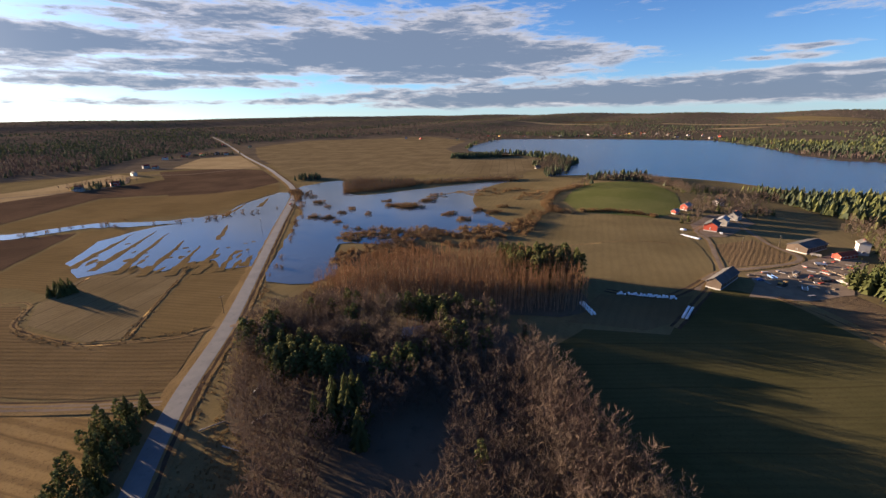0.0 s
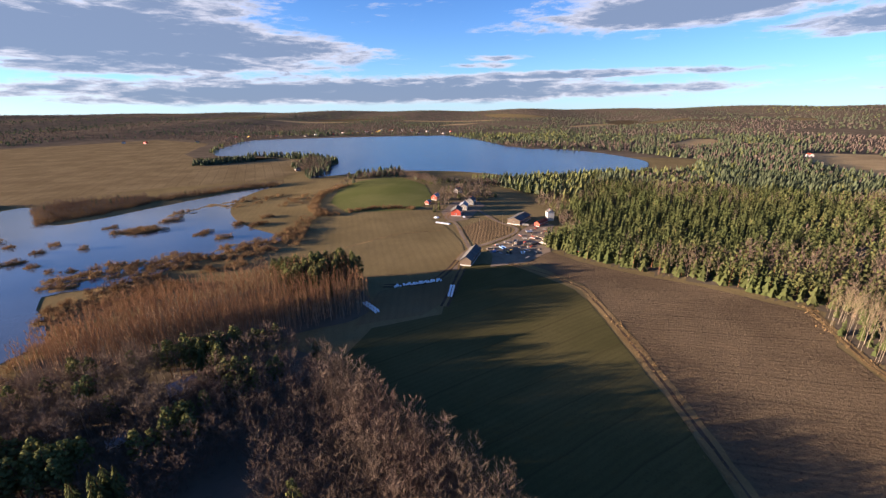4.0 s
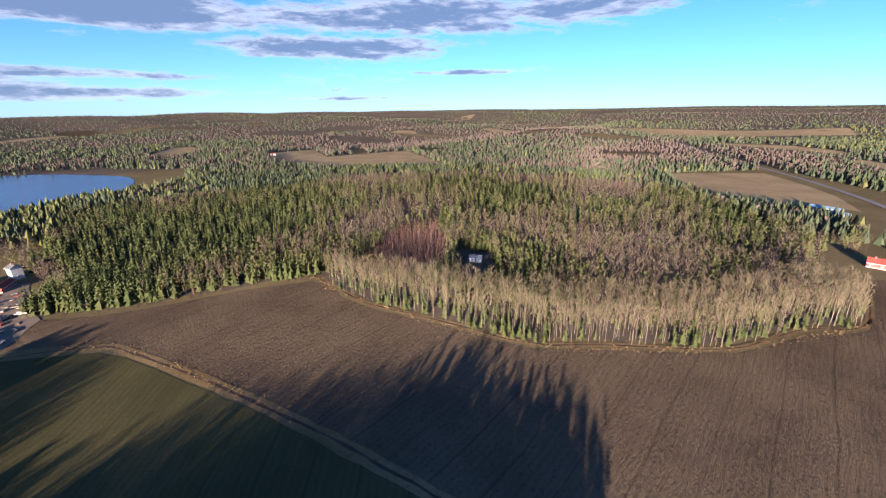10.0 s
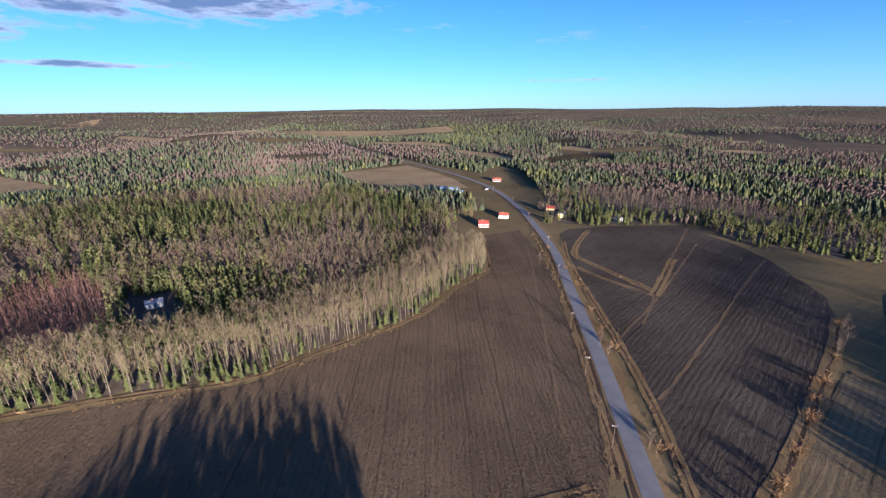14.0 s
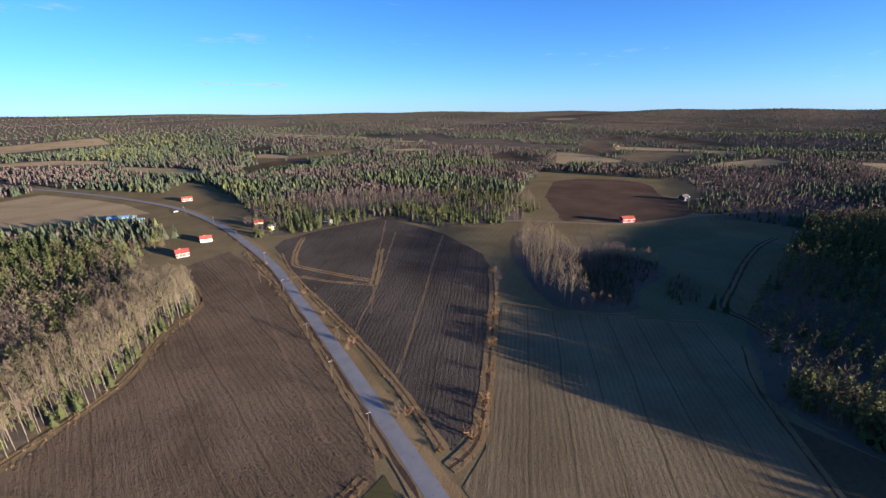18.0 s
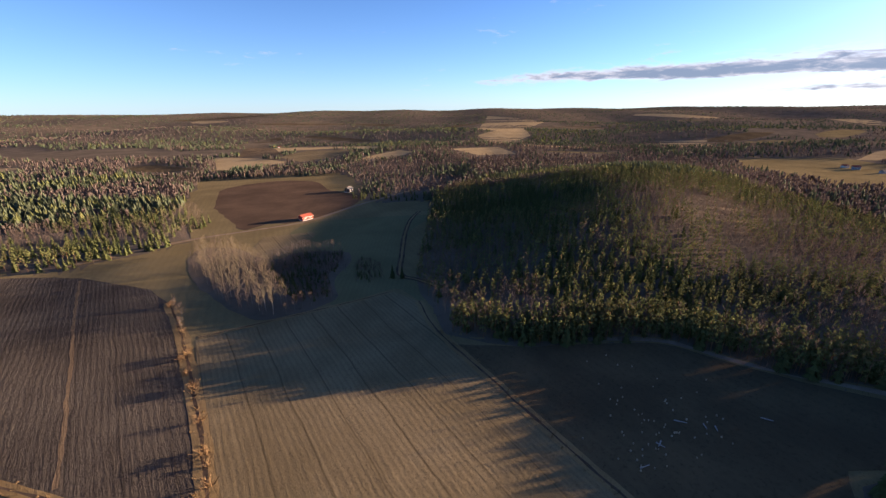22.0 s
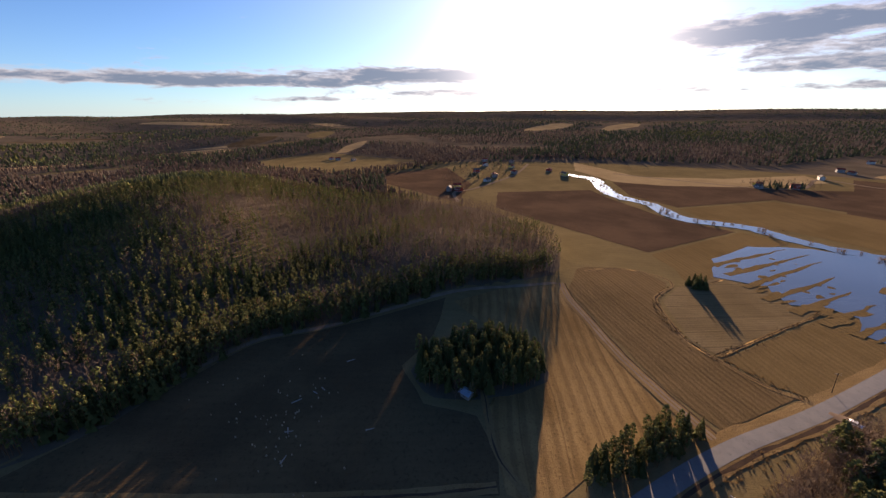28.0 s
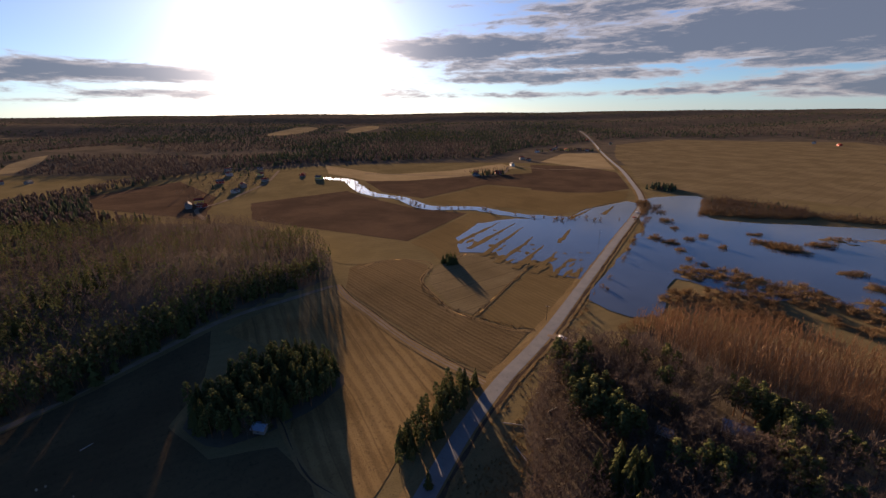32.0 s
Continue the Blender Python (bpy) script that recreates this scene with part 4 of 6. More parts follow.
def joined(name, label, category, sets, mats):
    """ONE mesh out of many copies; sets: (arrays, material numbers for bark and leaves, x, y, height, width factor)."""
    vs, fs, ms, o = [], [], [], 0
    for (v, f, m), slots, x, y, h, wide in sets:
        k = len(x)
        if not k:
            continue
        a = rng.uniform(0, 2 * math.pi, k)
        c, s = np.cos(a)[:, None], np.sin(a)[:, None]
        hw = (h * wide)[:, None]
        X = (v[None, :, 0] * c - v[None, :, 1] * s) * hw + x[:, None]
        Y = (v[None, :, 0] * s + v[None, :, 1] * c) * hw + y[:, None]
        Z = v[None, :, 2] * h[:, None] + (land(x, y) - 0.05)[:, None]
        vs.append(np.stack([X, Y, Z], -1).reshape(-1, 3))
        fs.append((f[None] + (np.arange(k) * len(v))[:, None, None]).reshape(-1, 3) + o)
        ms.append(np.tile(np.array(slots)[m], k))
        o += k * len(v)
    ob = mesh_object(name, np.vstack(vs), np.vstack(fs), mats, np.concatenate(ms))
    return tagged(ob, label, category, kind="stuff")


def scatter(pts, spacing, holes=(), seed=1):
    """Uneven places about spacing metres apart in an outline."""
    r = np.random.default_rng(seed)
    xs, ys = [p[0] for p in pts], [p[1] for p in pts]
    gx, gy = np.meshgrid(np.arange(min(xs), max(xs), spacing), np.arange(min(ys), max(ys), spacing))
    x = gx.ravel() + r.uniform(-0.48, 0.48, gx.size) * spacing
    y = gy.ravel() + r.uniform(-0.48, 0.48, gx.size) * spacing
    ok = inside(pts, x, y)
    for h in holes:
        ok &= ~inside(h, x, y)
    return x[ok], y[ok]


BARK_MATS = ["pine_bark", "birch_bark", "aspen_bark", "spruce_needles", "pine_needles", "birch_twigs", "aspen_twigs", "willow_twigs", "dry_reed", "rust_twigs", "far_haze_twigs", "far_haze_needles", "brown_twigs"]
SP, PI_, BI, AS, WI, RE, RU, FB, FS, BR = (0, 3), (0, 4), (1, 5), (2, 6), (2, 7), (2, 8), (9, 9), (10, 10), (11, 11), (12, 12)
MID = {
    "spruce": ([spruce(10 + i, 1.0, 7, 5) for i in range(6)], SP, (10, 16), 0.88),
    "pine": ([pine(20 + i, 7, 5, 0.056) for i in range(6)], PI_, (11, 16), 0.80),
    "birch": ([bare_tree(30 + i, 7, 46, 0.15, 0.30, 0.0068, 1.3, 0.0050, 0.13) for i in range(5)], BR, (12, 17), 1.0),
    "edge_birch": ([bare_tree(35 + i, 10, 122, 0.155, 0.42, 0.0027, 1.5, 0.0050, 0.13, 0.55) for i in range(5)], BI, (13, 17), 1.0),
    "near_birch": ([bare_tree(25 + i, 12, 150, 0.17, 0.24, 0.0032, 1.25, 0.0050, 0.12, 0.55) for i in range(5)], BR, (10, 15), 1.05),
    "aspen": ([bare_tree(40 + i, 7, 36, 0.05, 0.3, 0.0038, 2.6, 0.006, 0.11, 0.22) for i in range(4)], AS, (11, 15), 1.0),
    "rust_aspen": ([bare_tree(45 + i, 6, 30, 0.055, 0.2, 0.0045, 2.4, 0.004, 0.12, 0.25) for i in range(4)], RU, (9, 12), 1.0),
    "bare_clump": ([bare_tree(47 + i, 8, 78, 0.22, 0.22, 0.0145, 1.0, 0.008, 0.17) for i in range(4)], BR, (9, 14), 1.0),
    "willow": ([bush(50 + i) for i in range(3)], WI, (2, 5), 1.0),
    "reed": ([grass_tuft(60 + i) for i in range(3)], RE, (0.7, 1.4), 1.0),
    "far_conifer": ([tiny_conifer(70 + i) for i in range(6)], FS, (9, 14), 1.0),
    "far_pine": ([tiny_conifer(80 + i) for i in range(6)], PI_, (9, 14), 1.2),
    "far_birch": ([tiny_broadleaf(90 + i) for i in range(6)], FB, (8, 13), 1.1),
}


def planted(kind, x, y, scale=1.0):
    """Sets for joined(): places shared out among the shapes of a kind."""
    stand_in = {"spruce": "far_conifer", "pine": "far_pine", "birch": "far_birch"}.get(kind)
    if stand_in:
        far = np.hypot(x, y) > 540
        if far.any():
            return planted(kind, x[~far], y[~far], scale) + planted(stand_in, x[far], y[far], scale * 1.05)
    shapes, slots, (lo, hi), wide = MID[kind]
    which = rng.integers(0, len(shapes), len(x))
    h = rng.uniform(lo, hi, len(x)) * scale * np.clip(1.2 - np.hypot(x, y) / 5000, 0.6, 1.0)
    w = wide * rng.uniform(0.85, 1.2, len(x)) * np.clip(np.hypot(x, y) / 1300, 1.0, 2.2)
    return [(shapes[i], slots, x[which == i], y[which == i], h[which == i], w[which == i]) for i in range(len(shapes))]


def patchy(x, y, scale, seed):
    """A soft 0..1 pattern over the land that sorts kinds of tree into stands."""
    q = np.random.default_rng(seed).uniform(0, 6.28, 8)
    v = (np.sin(x / scale + q[0] + 1.3 * np.sin(y / scale * 0.7 + q[1])) + np.sin(y / scale * 1.1 + q[2] + np.sin(x / scale * 0.6 + q[3]))
         + 0.7 * np.sin((x + y) / scale * 2.1 + q[4]) + 0.5 * np.sin((x - y) / scale * 3.3 + q[5]))
    return 0.5 + v / 6.4


def wood(name, label, pts, spacing, shares, holes=(), seed=1, scale=1.0, stand=45.0):
    """A mixed wood as one mass of trees; shares: (kind, upper bound of the stand pattern)."""
    x, y = scatter(pts, spacing, holes, seed)
    p = patchy(x, y, stand, seed) + rng.normal(0, 0.13, len(x))
    sets, lo = [], -9.0
    for kind, hi in shares:
        ok = (p >= lo) & (p < hi)
        sets += planted(kind, x[ok], y[ok], scale)
        lo = hi
    return joined(name, label, "wood", sets, BARK_MATS)


EAST_WOOD = [(206, 196), (206, 159), (213, 125), (224, 92), (231, 51), (218, 43), (206, 35), (193, 18), (172, -18), (153, -48), (148, -83), (141, -132), (152, -174), (152, -204), (180, -232), (208, -246), (232, -262),
             (244, -290), (262, -305), (320, -312), (400, -315), (470, -325), (560, -330), (660, -180), (700, -60), (730, 60), (700, 200), (590, 345), (470, 350), (430, 330), (330, 275), (285, 255), (250, 205)]
EAST_EDGE = [(203, 33), (189, 15), (168, -20), (149, -49), (144, -83), (137, -132), (148, -174), (148, -206), (176, -238), (190, -215), (183, -180), (172, -130), (180, -80), (188, -45), (206, -15), (214, 10), (224, 34), (230, 50), (214, 42)]
RUST_PATCH = [(226, 34), (259, 18), (296, 2), (298, -22), (262, -28), (222, -20), (213, -6), (222, 10)]
GLADE = [(204, -46), (228, -54), (250, -50), (254, -34), (240, -26), (206, -30)]
HILL_WOOD = [(-212, -257), (-177, -222), (-146, -186), (-124, -140), (-119, -127), (-138, -92), (-160, -77), (-190, -52), (-199, -6), (-215, 43), (-219, 80), (-230, 117), (-262, 138), (-304, 153), (-359, 153), (-430, 130), (-500, 60), (-540, -60),
             (-580, -200), (-600, -330), (-480, -420), (-330, -380), (-250, -300)]
NEAR_WOOD = [(-82, 152), (-62, 174), (-20, 170), (22, 160), (36, 132), (40, 100), (46, 76), (52, 52), (42, 24), (24, 0), (-8, -8), (-34, 8), (-48, 36), (-46, 62), (-52, 84), (-68, 108), (-76, 130)]
PLANTATION = [(-66, 190), (-54, 213), (-28, 231), (35, 233), (60, 226), (71, 215), (66, 172), (24, 171), (-12, 178), (-44, 182)]
ISLAND = [(-156, 19), (-164, 36), (-164, 63), (-144, 73), (-130, 66), (-128, 36), (-137, 19)]
GROVE = [(-61, -366), (-84, -350), (-96, -300), (-120, -300), (-145, -275), (-134, -250), (-114, -234), (-97, -204), (-62, -206), (-48, -234), (-44, -310)]
GROVE_WEST = [(-58, -360), (-82, -345), (-86, -278), (-80, -240), (-74, -213), (-62, -209), (-50, -234), (-46, -310)]
GROVE_DARK = [(-88, -284), (-120, -296), (-141, -273), (-132, -254), (-112, -238), (-97, -208), (-78, -212), (-82, -250)]
COPSE = [(-131, -240), (-147, -252), (-146, -229), (-136, -208), (-124, -208), (-124, -222)]
SOUTH_WOOD = [(168, -350), (140, -362), (126, -375), (78, -424), (20, -380), (-60, -394), (-92, -450), (-85, -552), (-140, -720), (-60, -900), (120, -900), (330, -800), (400, -640), (330, -560), (262, -480), (225, -425)]
VALLEY_WOOD = [(-250, -450), (-300, -500), (-350, -630), (-300, -820), (-430, -830), (-560, -760), (-640, -600), (-420, -430), (-300, -370), (-270, -400)]

# leaf and needle litter under the large woods
_co = np.zeros(len(GROUND.data.polygons) * 3, np.float32)
GROUND.data.polygons.foreach_get("center", _co)
_cx, _cy = _co[0::3], _co[1::3]
_under = np.hypot(_cx, _cy) > 900
for pts_ in (EAST_WOOD, SOUTH_WOOD, VALLEY_WOOD, HILL_WOOD):
    _under |= inside(pts_, _cx, _cy)
GROUND.data.polygons.foreach_set("material_index", _under.astype(np.int32))

x, y = scatter(EAST_WOOD, 3.25, (GLADE, RUST_PATCH, EAST_EDGE), 3)
thin = (np.hypot(x, y) < 300) | (rng.uniform(size=len(x)) < 0.42)
x, y = x[thin], y[thin]
p = patchy(x, y, 42.0, 5) + rng.normal(0, 0.18, len(x)) + np.clip((y - 60) / 500, -0.1, 0.1) + 0.25 * ((y > 48) & (x < 320))
birch = p < 0.36
pines = (p >= 0.36) & (p < 0.48)
spruces = p >= 0.48
pale = birch & (rng.uniform(size=len(x)) < 0.3) & (np.hypot(x, y) < 330)
birch &= ~pale
fx, fy = scatter(EAST_EDGE, 3.1, (GLADE,), 6)
young = rng.uniform(size=len(fx)) < 0.28
joined("hill_wood", "mixed wood of sunlit pine, spruce and bare birch on a low hill", "wood",
       planted("edge_birch", fx[~young], fy[~young]) + planted("spruce", fx[young], fy[young], 0.62) + planted("birch", x[birch], y[birch], 0.9) + planted("edge_birch", x[pale], y[pale], 0.85) + planted("pine", x[pines], y[pines]) + planted("spruce", x[spruces], y[spruces]), BARK_MATS)
x, y = scatter(RUST_PATCH, 2.3, (), 4)
joined("young_aspen_stand", "dense stand of young reddish bare trees in the wood", "wood", planted("rust_aspen", x, y), BARK_MATS)
x, y = scatter(HILL_WOOD, 4.3, (), 8)
p = patchy(x, y, 40.0, 8) + rng.normal(0, 0.15, len(x)) - np.clip((y + 90) / 400, -0.12, 0.28)
joined("hill_wood", "shaded wood of pine, spruce and bare birch over a rounded hill", "wood",
       planted("birch", x[p < 0.34], y[p < 0.34], 0.84) + planted("pine", x[(p >= 0.34) & (p < 0.72)], y[(p >= 0.34) & (p < 0.72)], 0.84) + planted("spruce", x[p >= 0.72], y[p >= 0.72], 0.84), BARK_MATS)
wood("hill_wood", "dense edge of spruce and pine along the hill wood", [(-119, -127), (-138, -92), (-160, -77), (-190, -52), (-199, -6), (-215, 43), (-219, 80), (-230, 117), (-245, 118), (-240, 80), (-236, 40), (-220, -10), (-208, -62), (-170, -94), (-146, -106), (-136, -134)], 2.7, (("birch", 0.34), ("pine", 0.7), ("spruce", 9)), seed=9, scale=0.96)
wood("valley_wood", "mixed wood of bare birch and spruce south of the fields", SOUTH_WOOD, 6.6, (("birch", 0.47), ("spruce", 0.8), ("pine", 9)), seed=11, scale=0.85)
wood("valley_wood", "bare birch and spruce wood in the valley", VALLEY_WOOD, 8.0, (("birch", 0.6), ("spruce", 9)), seed=12, scale=0.7)
wood("birch_grove", "tall bare birches along the edge of a field hollow", GROVE_WEST, 4.5, (("edge_birch", 0.34), ("birch", 0.86), ("spruce", 9)), seed=13, scale=0.92)
wood("birch_grove", "low dark thicket of bare saplings and young spruces in the hollow", GROVE_DARK, 2.4, (("bare_clump", 0.62), ("spruce", 9)), seed=14, scale=0.36)
wood("birch_grove", "row of young bare birches behind the hollow", [(-84, -280), (-118, -293), (-142, -272), (-138, -280), (-120, -304), (-86, -292)], 3.0, (("birch", 9),), seed=15, scale=0.62)
wood("field_copse", "low dark thicket round a wet field hollow", COPSE, 2.4, (("bare_clump", 0.7), ("spruce", 9)), seed=16, scale=0.30)

# far woods thin out evenly with distance
OPEN_NW = [(-200, 112), (-480, 112), (-760, 60), (-900, 250), (-830, 470), (-640, 760), (-720, 1000), (-700, 1300), (-620, 1700), (-50, 1880), (130, 1500), (60, 1150), (225, 800), (165, 555), (-60, 200)]
OPEN_SHORE = [(520, 352), (640, 325), (790, 390), (830, 560), (800, 700), (740, 560), (690, 440), (600, 390)]
OPEN_SOUTH = [(150, -335), (185, -300), (235, -330), (340, -400), (600, -390), (600, -590), (450, -560), (330, -545), (230, -440)]
OPEN_VALLEY = [(20, -420), (-90, -400), (-85, -560), (-150, -745), (-350, -640), (-300, -500), (-300, -330), (-140, -190), (-20, -210)]
rr, aa = [], []
r = 420.0
while r < 4850:
    step = max(5.6, r * 0.0104)
    k = int(2 * math.pi * r / step)
    aa.append((np.arange(k) + rng.uniform(-0.5, 0.5, k)) * 2 * math.pi / k)
    rr.append(r + rng.uniform(-0.5, 0.5, k) * step)
    r += step
rr, aa = np.concatenate(rr), np.concatenate(aa)
x, y = rr * np.cos(aa), rr * np.sin(aa)
keep = np.ones(len(x), bool)
for pts_ in OPEN + [LAKE, FLOOD_EAST, EAST_WOOD, HILL_WOOD, SOUTH_WOOD, VALLEY_WOOD, OPEN_NW, OPEN_SHORE, OPEN_SOUTH, OPEN_VALLEY, EAST_PLOUGH]:
    keep &= ~inside(pts_, x, y)
for pts_ in OPEN:
    far_ = math.hypot(*pts_[0])
    if far_ > 700:
        for gap in (35, 70):
            keep &= ~inside(pts_, x * (1 + gap / far_), y * (1 + gap / far_))
keep &= ~((x > 60) & (x < 330) & (y > 150) & (y < 560))
for a, b in zip(ROAD, ROAD[1:]):
    d = np.array(b) - np.array(a)
    t = np.clip(((x - a[0]) * d[0] + (y - a[1]) * d[1]) / (d @ d), 0, 1)
    keep &= np.hypot(x - a[0] - t * d[0], y - a[1] - t * d[1]) > 14
gaps = patchy(x, y, 260.0, 21)
keep &= ~((gaps < 0.24) & (rr > 1200))
x, y = x[keep], y[keep]
p = 0.5 * patchy(x, y, 130.0, 9) + 0.5 * patchy(x, y, 420.0, 10) + rng.normal(0, 0.11, len(x))
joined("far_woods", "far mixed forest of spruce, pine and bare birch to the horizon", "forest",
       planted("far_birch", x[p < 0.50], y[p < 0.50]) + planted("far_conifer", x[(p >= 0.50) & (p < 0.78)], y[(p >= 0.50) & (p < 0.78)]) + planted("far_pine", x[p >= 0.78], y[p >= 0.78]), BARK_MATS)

for n_, pts_, text in (("wood_floor", NEAR_WOOD, "brown leaf litter and twigs under the roadside wood"), ("wood_floor", PLANTATION, "brown grass and leaf litter under the aspens"), ("wood_floor", ISLAND, "shaded needle litter under the pines"),
                       ("wood_floor", GROVE, "brown leaf litter under the birch grove"), ("wood_floor", HILL_WOOD, "dark needle litter under the spruce wood")):
    drape(n_, pts_, "forest_floor", text, "wood floor", 0.14, True, 2.5)

# near trees, each a thing of its own
NEAR = {}


def tree_kind(name, label, group, variants, mats):
    """Prototype meshes for a kind of tree: trunk and crown apart."""
    made = []
    for v, f, m in variants:
        parts = []
        for k in (0, 1):
            sel = f[m == k]
            used = np.unique(sel)
            back = np.zeros(len(v), np.int32)
            back[used] = np.arange(len(used))
            parts.append((v[used], back[sel]))
        made.append(parts)
    NEAR[name] = dict(label=label, group=group, parts=made, mats=mats, first=[None] * len(made))


GROWN = {}


def grow(name, x, y, h, wide=1.0, label=""):
    kind = NEAR[name]
    GROWN[name] = GROWN.get(name, 0) + 1
    if GROWN[name] > 290:
        return None
    i = int(rng.integers(0, len(kind["parts"])))
    m = pose(x, y, float(land(x, y)) - 0.05, 0, 0, rng.uniform(0, 360))
    if kind["first"][i] is None:
        root = new(name)
        for (v, f), part_name, mat in zip(kind["parts"][i], ("trunk", "crown"), kind["mats"]):
            mesh_object(part_name, v, f, [mat], parent=root)
        tagged(root, kind["label"], "tree", kind["group"])
        kind["first"][i] = root
        root.matrix_basis = m
    else:
        root = copy_thing(kind["first"][i], m)
    root.scale = (h * wide, h * wide, h)
    return root


tree_kind("spruce_tree", "dark green spruce with drooping branches", "spruces of the roadside wood", [spruce(110 + i, 1.0, 15, 9, True) for i in range(3)], ("pine_bark", "spruce_needles"))
tree_kind("pine_tree", "pine with reddish stem and olive green crown", "pines of the roadside wood", [pine(120 + i, 22, 16, 0.030) for i in range(4)], ("pine_bark", "pine_needles"))
tree_kind("birch_tree", "leafless birch with pale stem and brown twigs", "birches of the roadside wood", [bare_tree(130 + i, 20, 330, 0.17, 0.26, 0.0030, 1.25, 0.0060, 0.13, 0.5) for i in range(4)], ("birch_bark", "brown_twigs"))
tree_kind("pale_birch_tree", "tall leafless tree with pale sunlit twigs", "birches of the roadside wood", [bare_tree(150 + i, 20, 330, 0.19, 0.26, 0.0026, 1.2, 0.0060, 0.13, 0.5) for i in range(3)], ("birch_bark", "birch_twigs"))
tree_kind("aspen_tree", "slender leafless aspen with reddish brown twigs", "aspens of the plantation", [bare_tree(140 + i, 13, 84, 0.052, 0.28, 0.0026, 2.6, 0.006, 0.11, 0.22) for i in range(4)], ("aspen_bark", "aspen_twigs"))

CLEARING = [(-31, 84), (-17, 99), (-5, 110), (2, 100), (1, 88), (-6, 72), (-20, 66), (-30, 74)]
YARD_NEAR = [(-24, 142), (-4, 142), (-2, 158), (-22, 160)]
for a, b, h in ((-203, 201, 9.5), (-200, 198, 9), (-207, 203, 9), (-202, 206, 9.5), (-198, 203, 8.5), (-206, 198, 8), (-204, 204, 10), (-200, 201, 10)):
    grow("spruce_tree", a, b, h * 0.9, 1.5)
x, y = scatter([(34, 228), (72, 222), (75, 204), (52, 198), (36, 208)], 4.0, (), 37)
for a, b in zip(x, y):
    grow("pine_tree" if rng.uniform() < 0.6 else "spruce_tree", a, b, rng.uniform(17, 21), 1.15)
x, y = scatter([(-82, 58), (-92, 68), (-101, 100), (-95, 110), (-86, 92), (-80, 66)], 3.1, (), 36)
for a, b in zip(x, y):
    grow("pine_tree" if rng.uniform() < 0.65 else "spruce_tree", a, b, rng.uniform(7, 11), 1.15)
x, y = scatter(ISLAND, 3.3, (), 35)
for a, b in zip(x, y):
    grow("pine_tree" if rng.uniform() < 0.55 else "spruce_tree", a, b, rng.uniform(10, 15), 1.05)
PINE_ZONES = ([(-78, 160), (-66, 172), (-40, 182), (-28, 150), (-30, 128), (-40, 108), (-58, 114), (-66, 136)], [(-10, 166), (4, 172), (22, 164), (22, 140), (14, 130), (0, 128), (-2, 146)])
x, y = scatter(NEAR_WOOD, 3.0, (YARD_NEAR, CLEARING, [(-36, 126), (-24, 126), (-24, 138), (-36, 138)]), 31)
order = np.argsort(-y)
more_x, more_y, deep_x, deep_y = [], [], [], []
count = 0
for a, b in zip(x[order], y[order]):
    u = patchy(np.array(a), np.array(b), 14.0, 33) + rng.normal(0, 0.10)
    zone = any(inside(z, np.array(a), np.array(b)) for z in PINE_ZONES)
    gap = a > 0 and 128 < 0.44 * a + 0.9 * b < 146
    if gap and rng.uniform() < 0.6:
        continue
    if math.hypot(a, b) < 60:
        deep_x.append(a), deep_y.append(b)
    elif u > (0.40 if zone else 0.70) and not gap:
        grow("pine_tree" if u < 0.92 else "spruce_tree", a, b, rng.uniform(12.5, 16.5), 1.15)
    elif count < 285:
        count += 1
        grow("birch_tree", a, b, rng.uniform(9.5, 15) if a > -5 or b > 118 else rng.uniform(7.5, 12), 1.2)
    else:
        more_x.append(a), more_y.append(b)
px, py = scatter(NEAR_WOOD, 3.4, (YARD_NEAR, CLEARING), 39)
ok = (0.44 * px + 0.9 * py < 127) & (np.hypot(px, py) > 58)
px, py = px[ok], py[ok]
rim = px > 24
joined("bare_undergrowth", "close dark bare saplings under the roadside birches", "wood", planted("bare_clump", px[~rim], py[~rim], 0.66) + planted("near_birch", np.r_[px[rim], px[rim] + 1.6], np.r_[py[rim], py[rim] + 1.3], 1.12), BARK_MATS)
joined("birch_undergrowth", "bare birches and saplings filling the roadside wood", "wood", planted("near_birch", np.array(more_x), np.array(more_y), 0.9), BARK_MATS)
deep_x, deep_y = np.array(deep_x), np.array(deep_y)
tall = rng.uniform(size=len(deep_x))
joined("conifer_undergrowth", "tall dense pines and spruces in the heart of the roadside wood", "wood", planted("pine", deep_x[tall < 0.6], deep_y[tall < 0.6], 1.28) + planted("spruce", deep_x[tall >= 0.8], deep_y[tall >= 0.8], 1.25) + planted("bare_clump", deep_x[(tall >= 0.6) & (tall < 0.8)], deep_y[(tall >= 0.6) & (tall < 0.8)], 1.4), BARK_MATS)
x, y = scatter(PLANTATION, 2.15, (), 38)
order = np.argsort(y)
for i in order[:280]:
    grow("aspen_tree", x[i], y[i], rng.uniform(15, 18), 0.95)
joined("aspen_plantation", "dense plantation of slender leafless aspens", "wood", planted("aspen", x[order[280:]], y[order[280:]], 1.22), BARK_MATS)

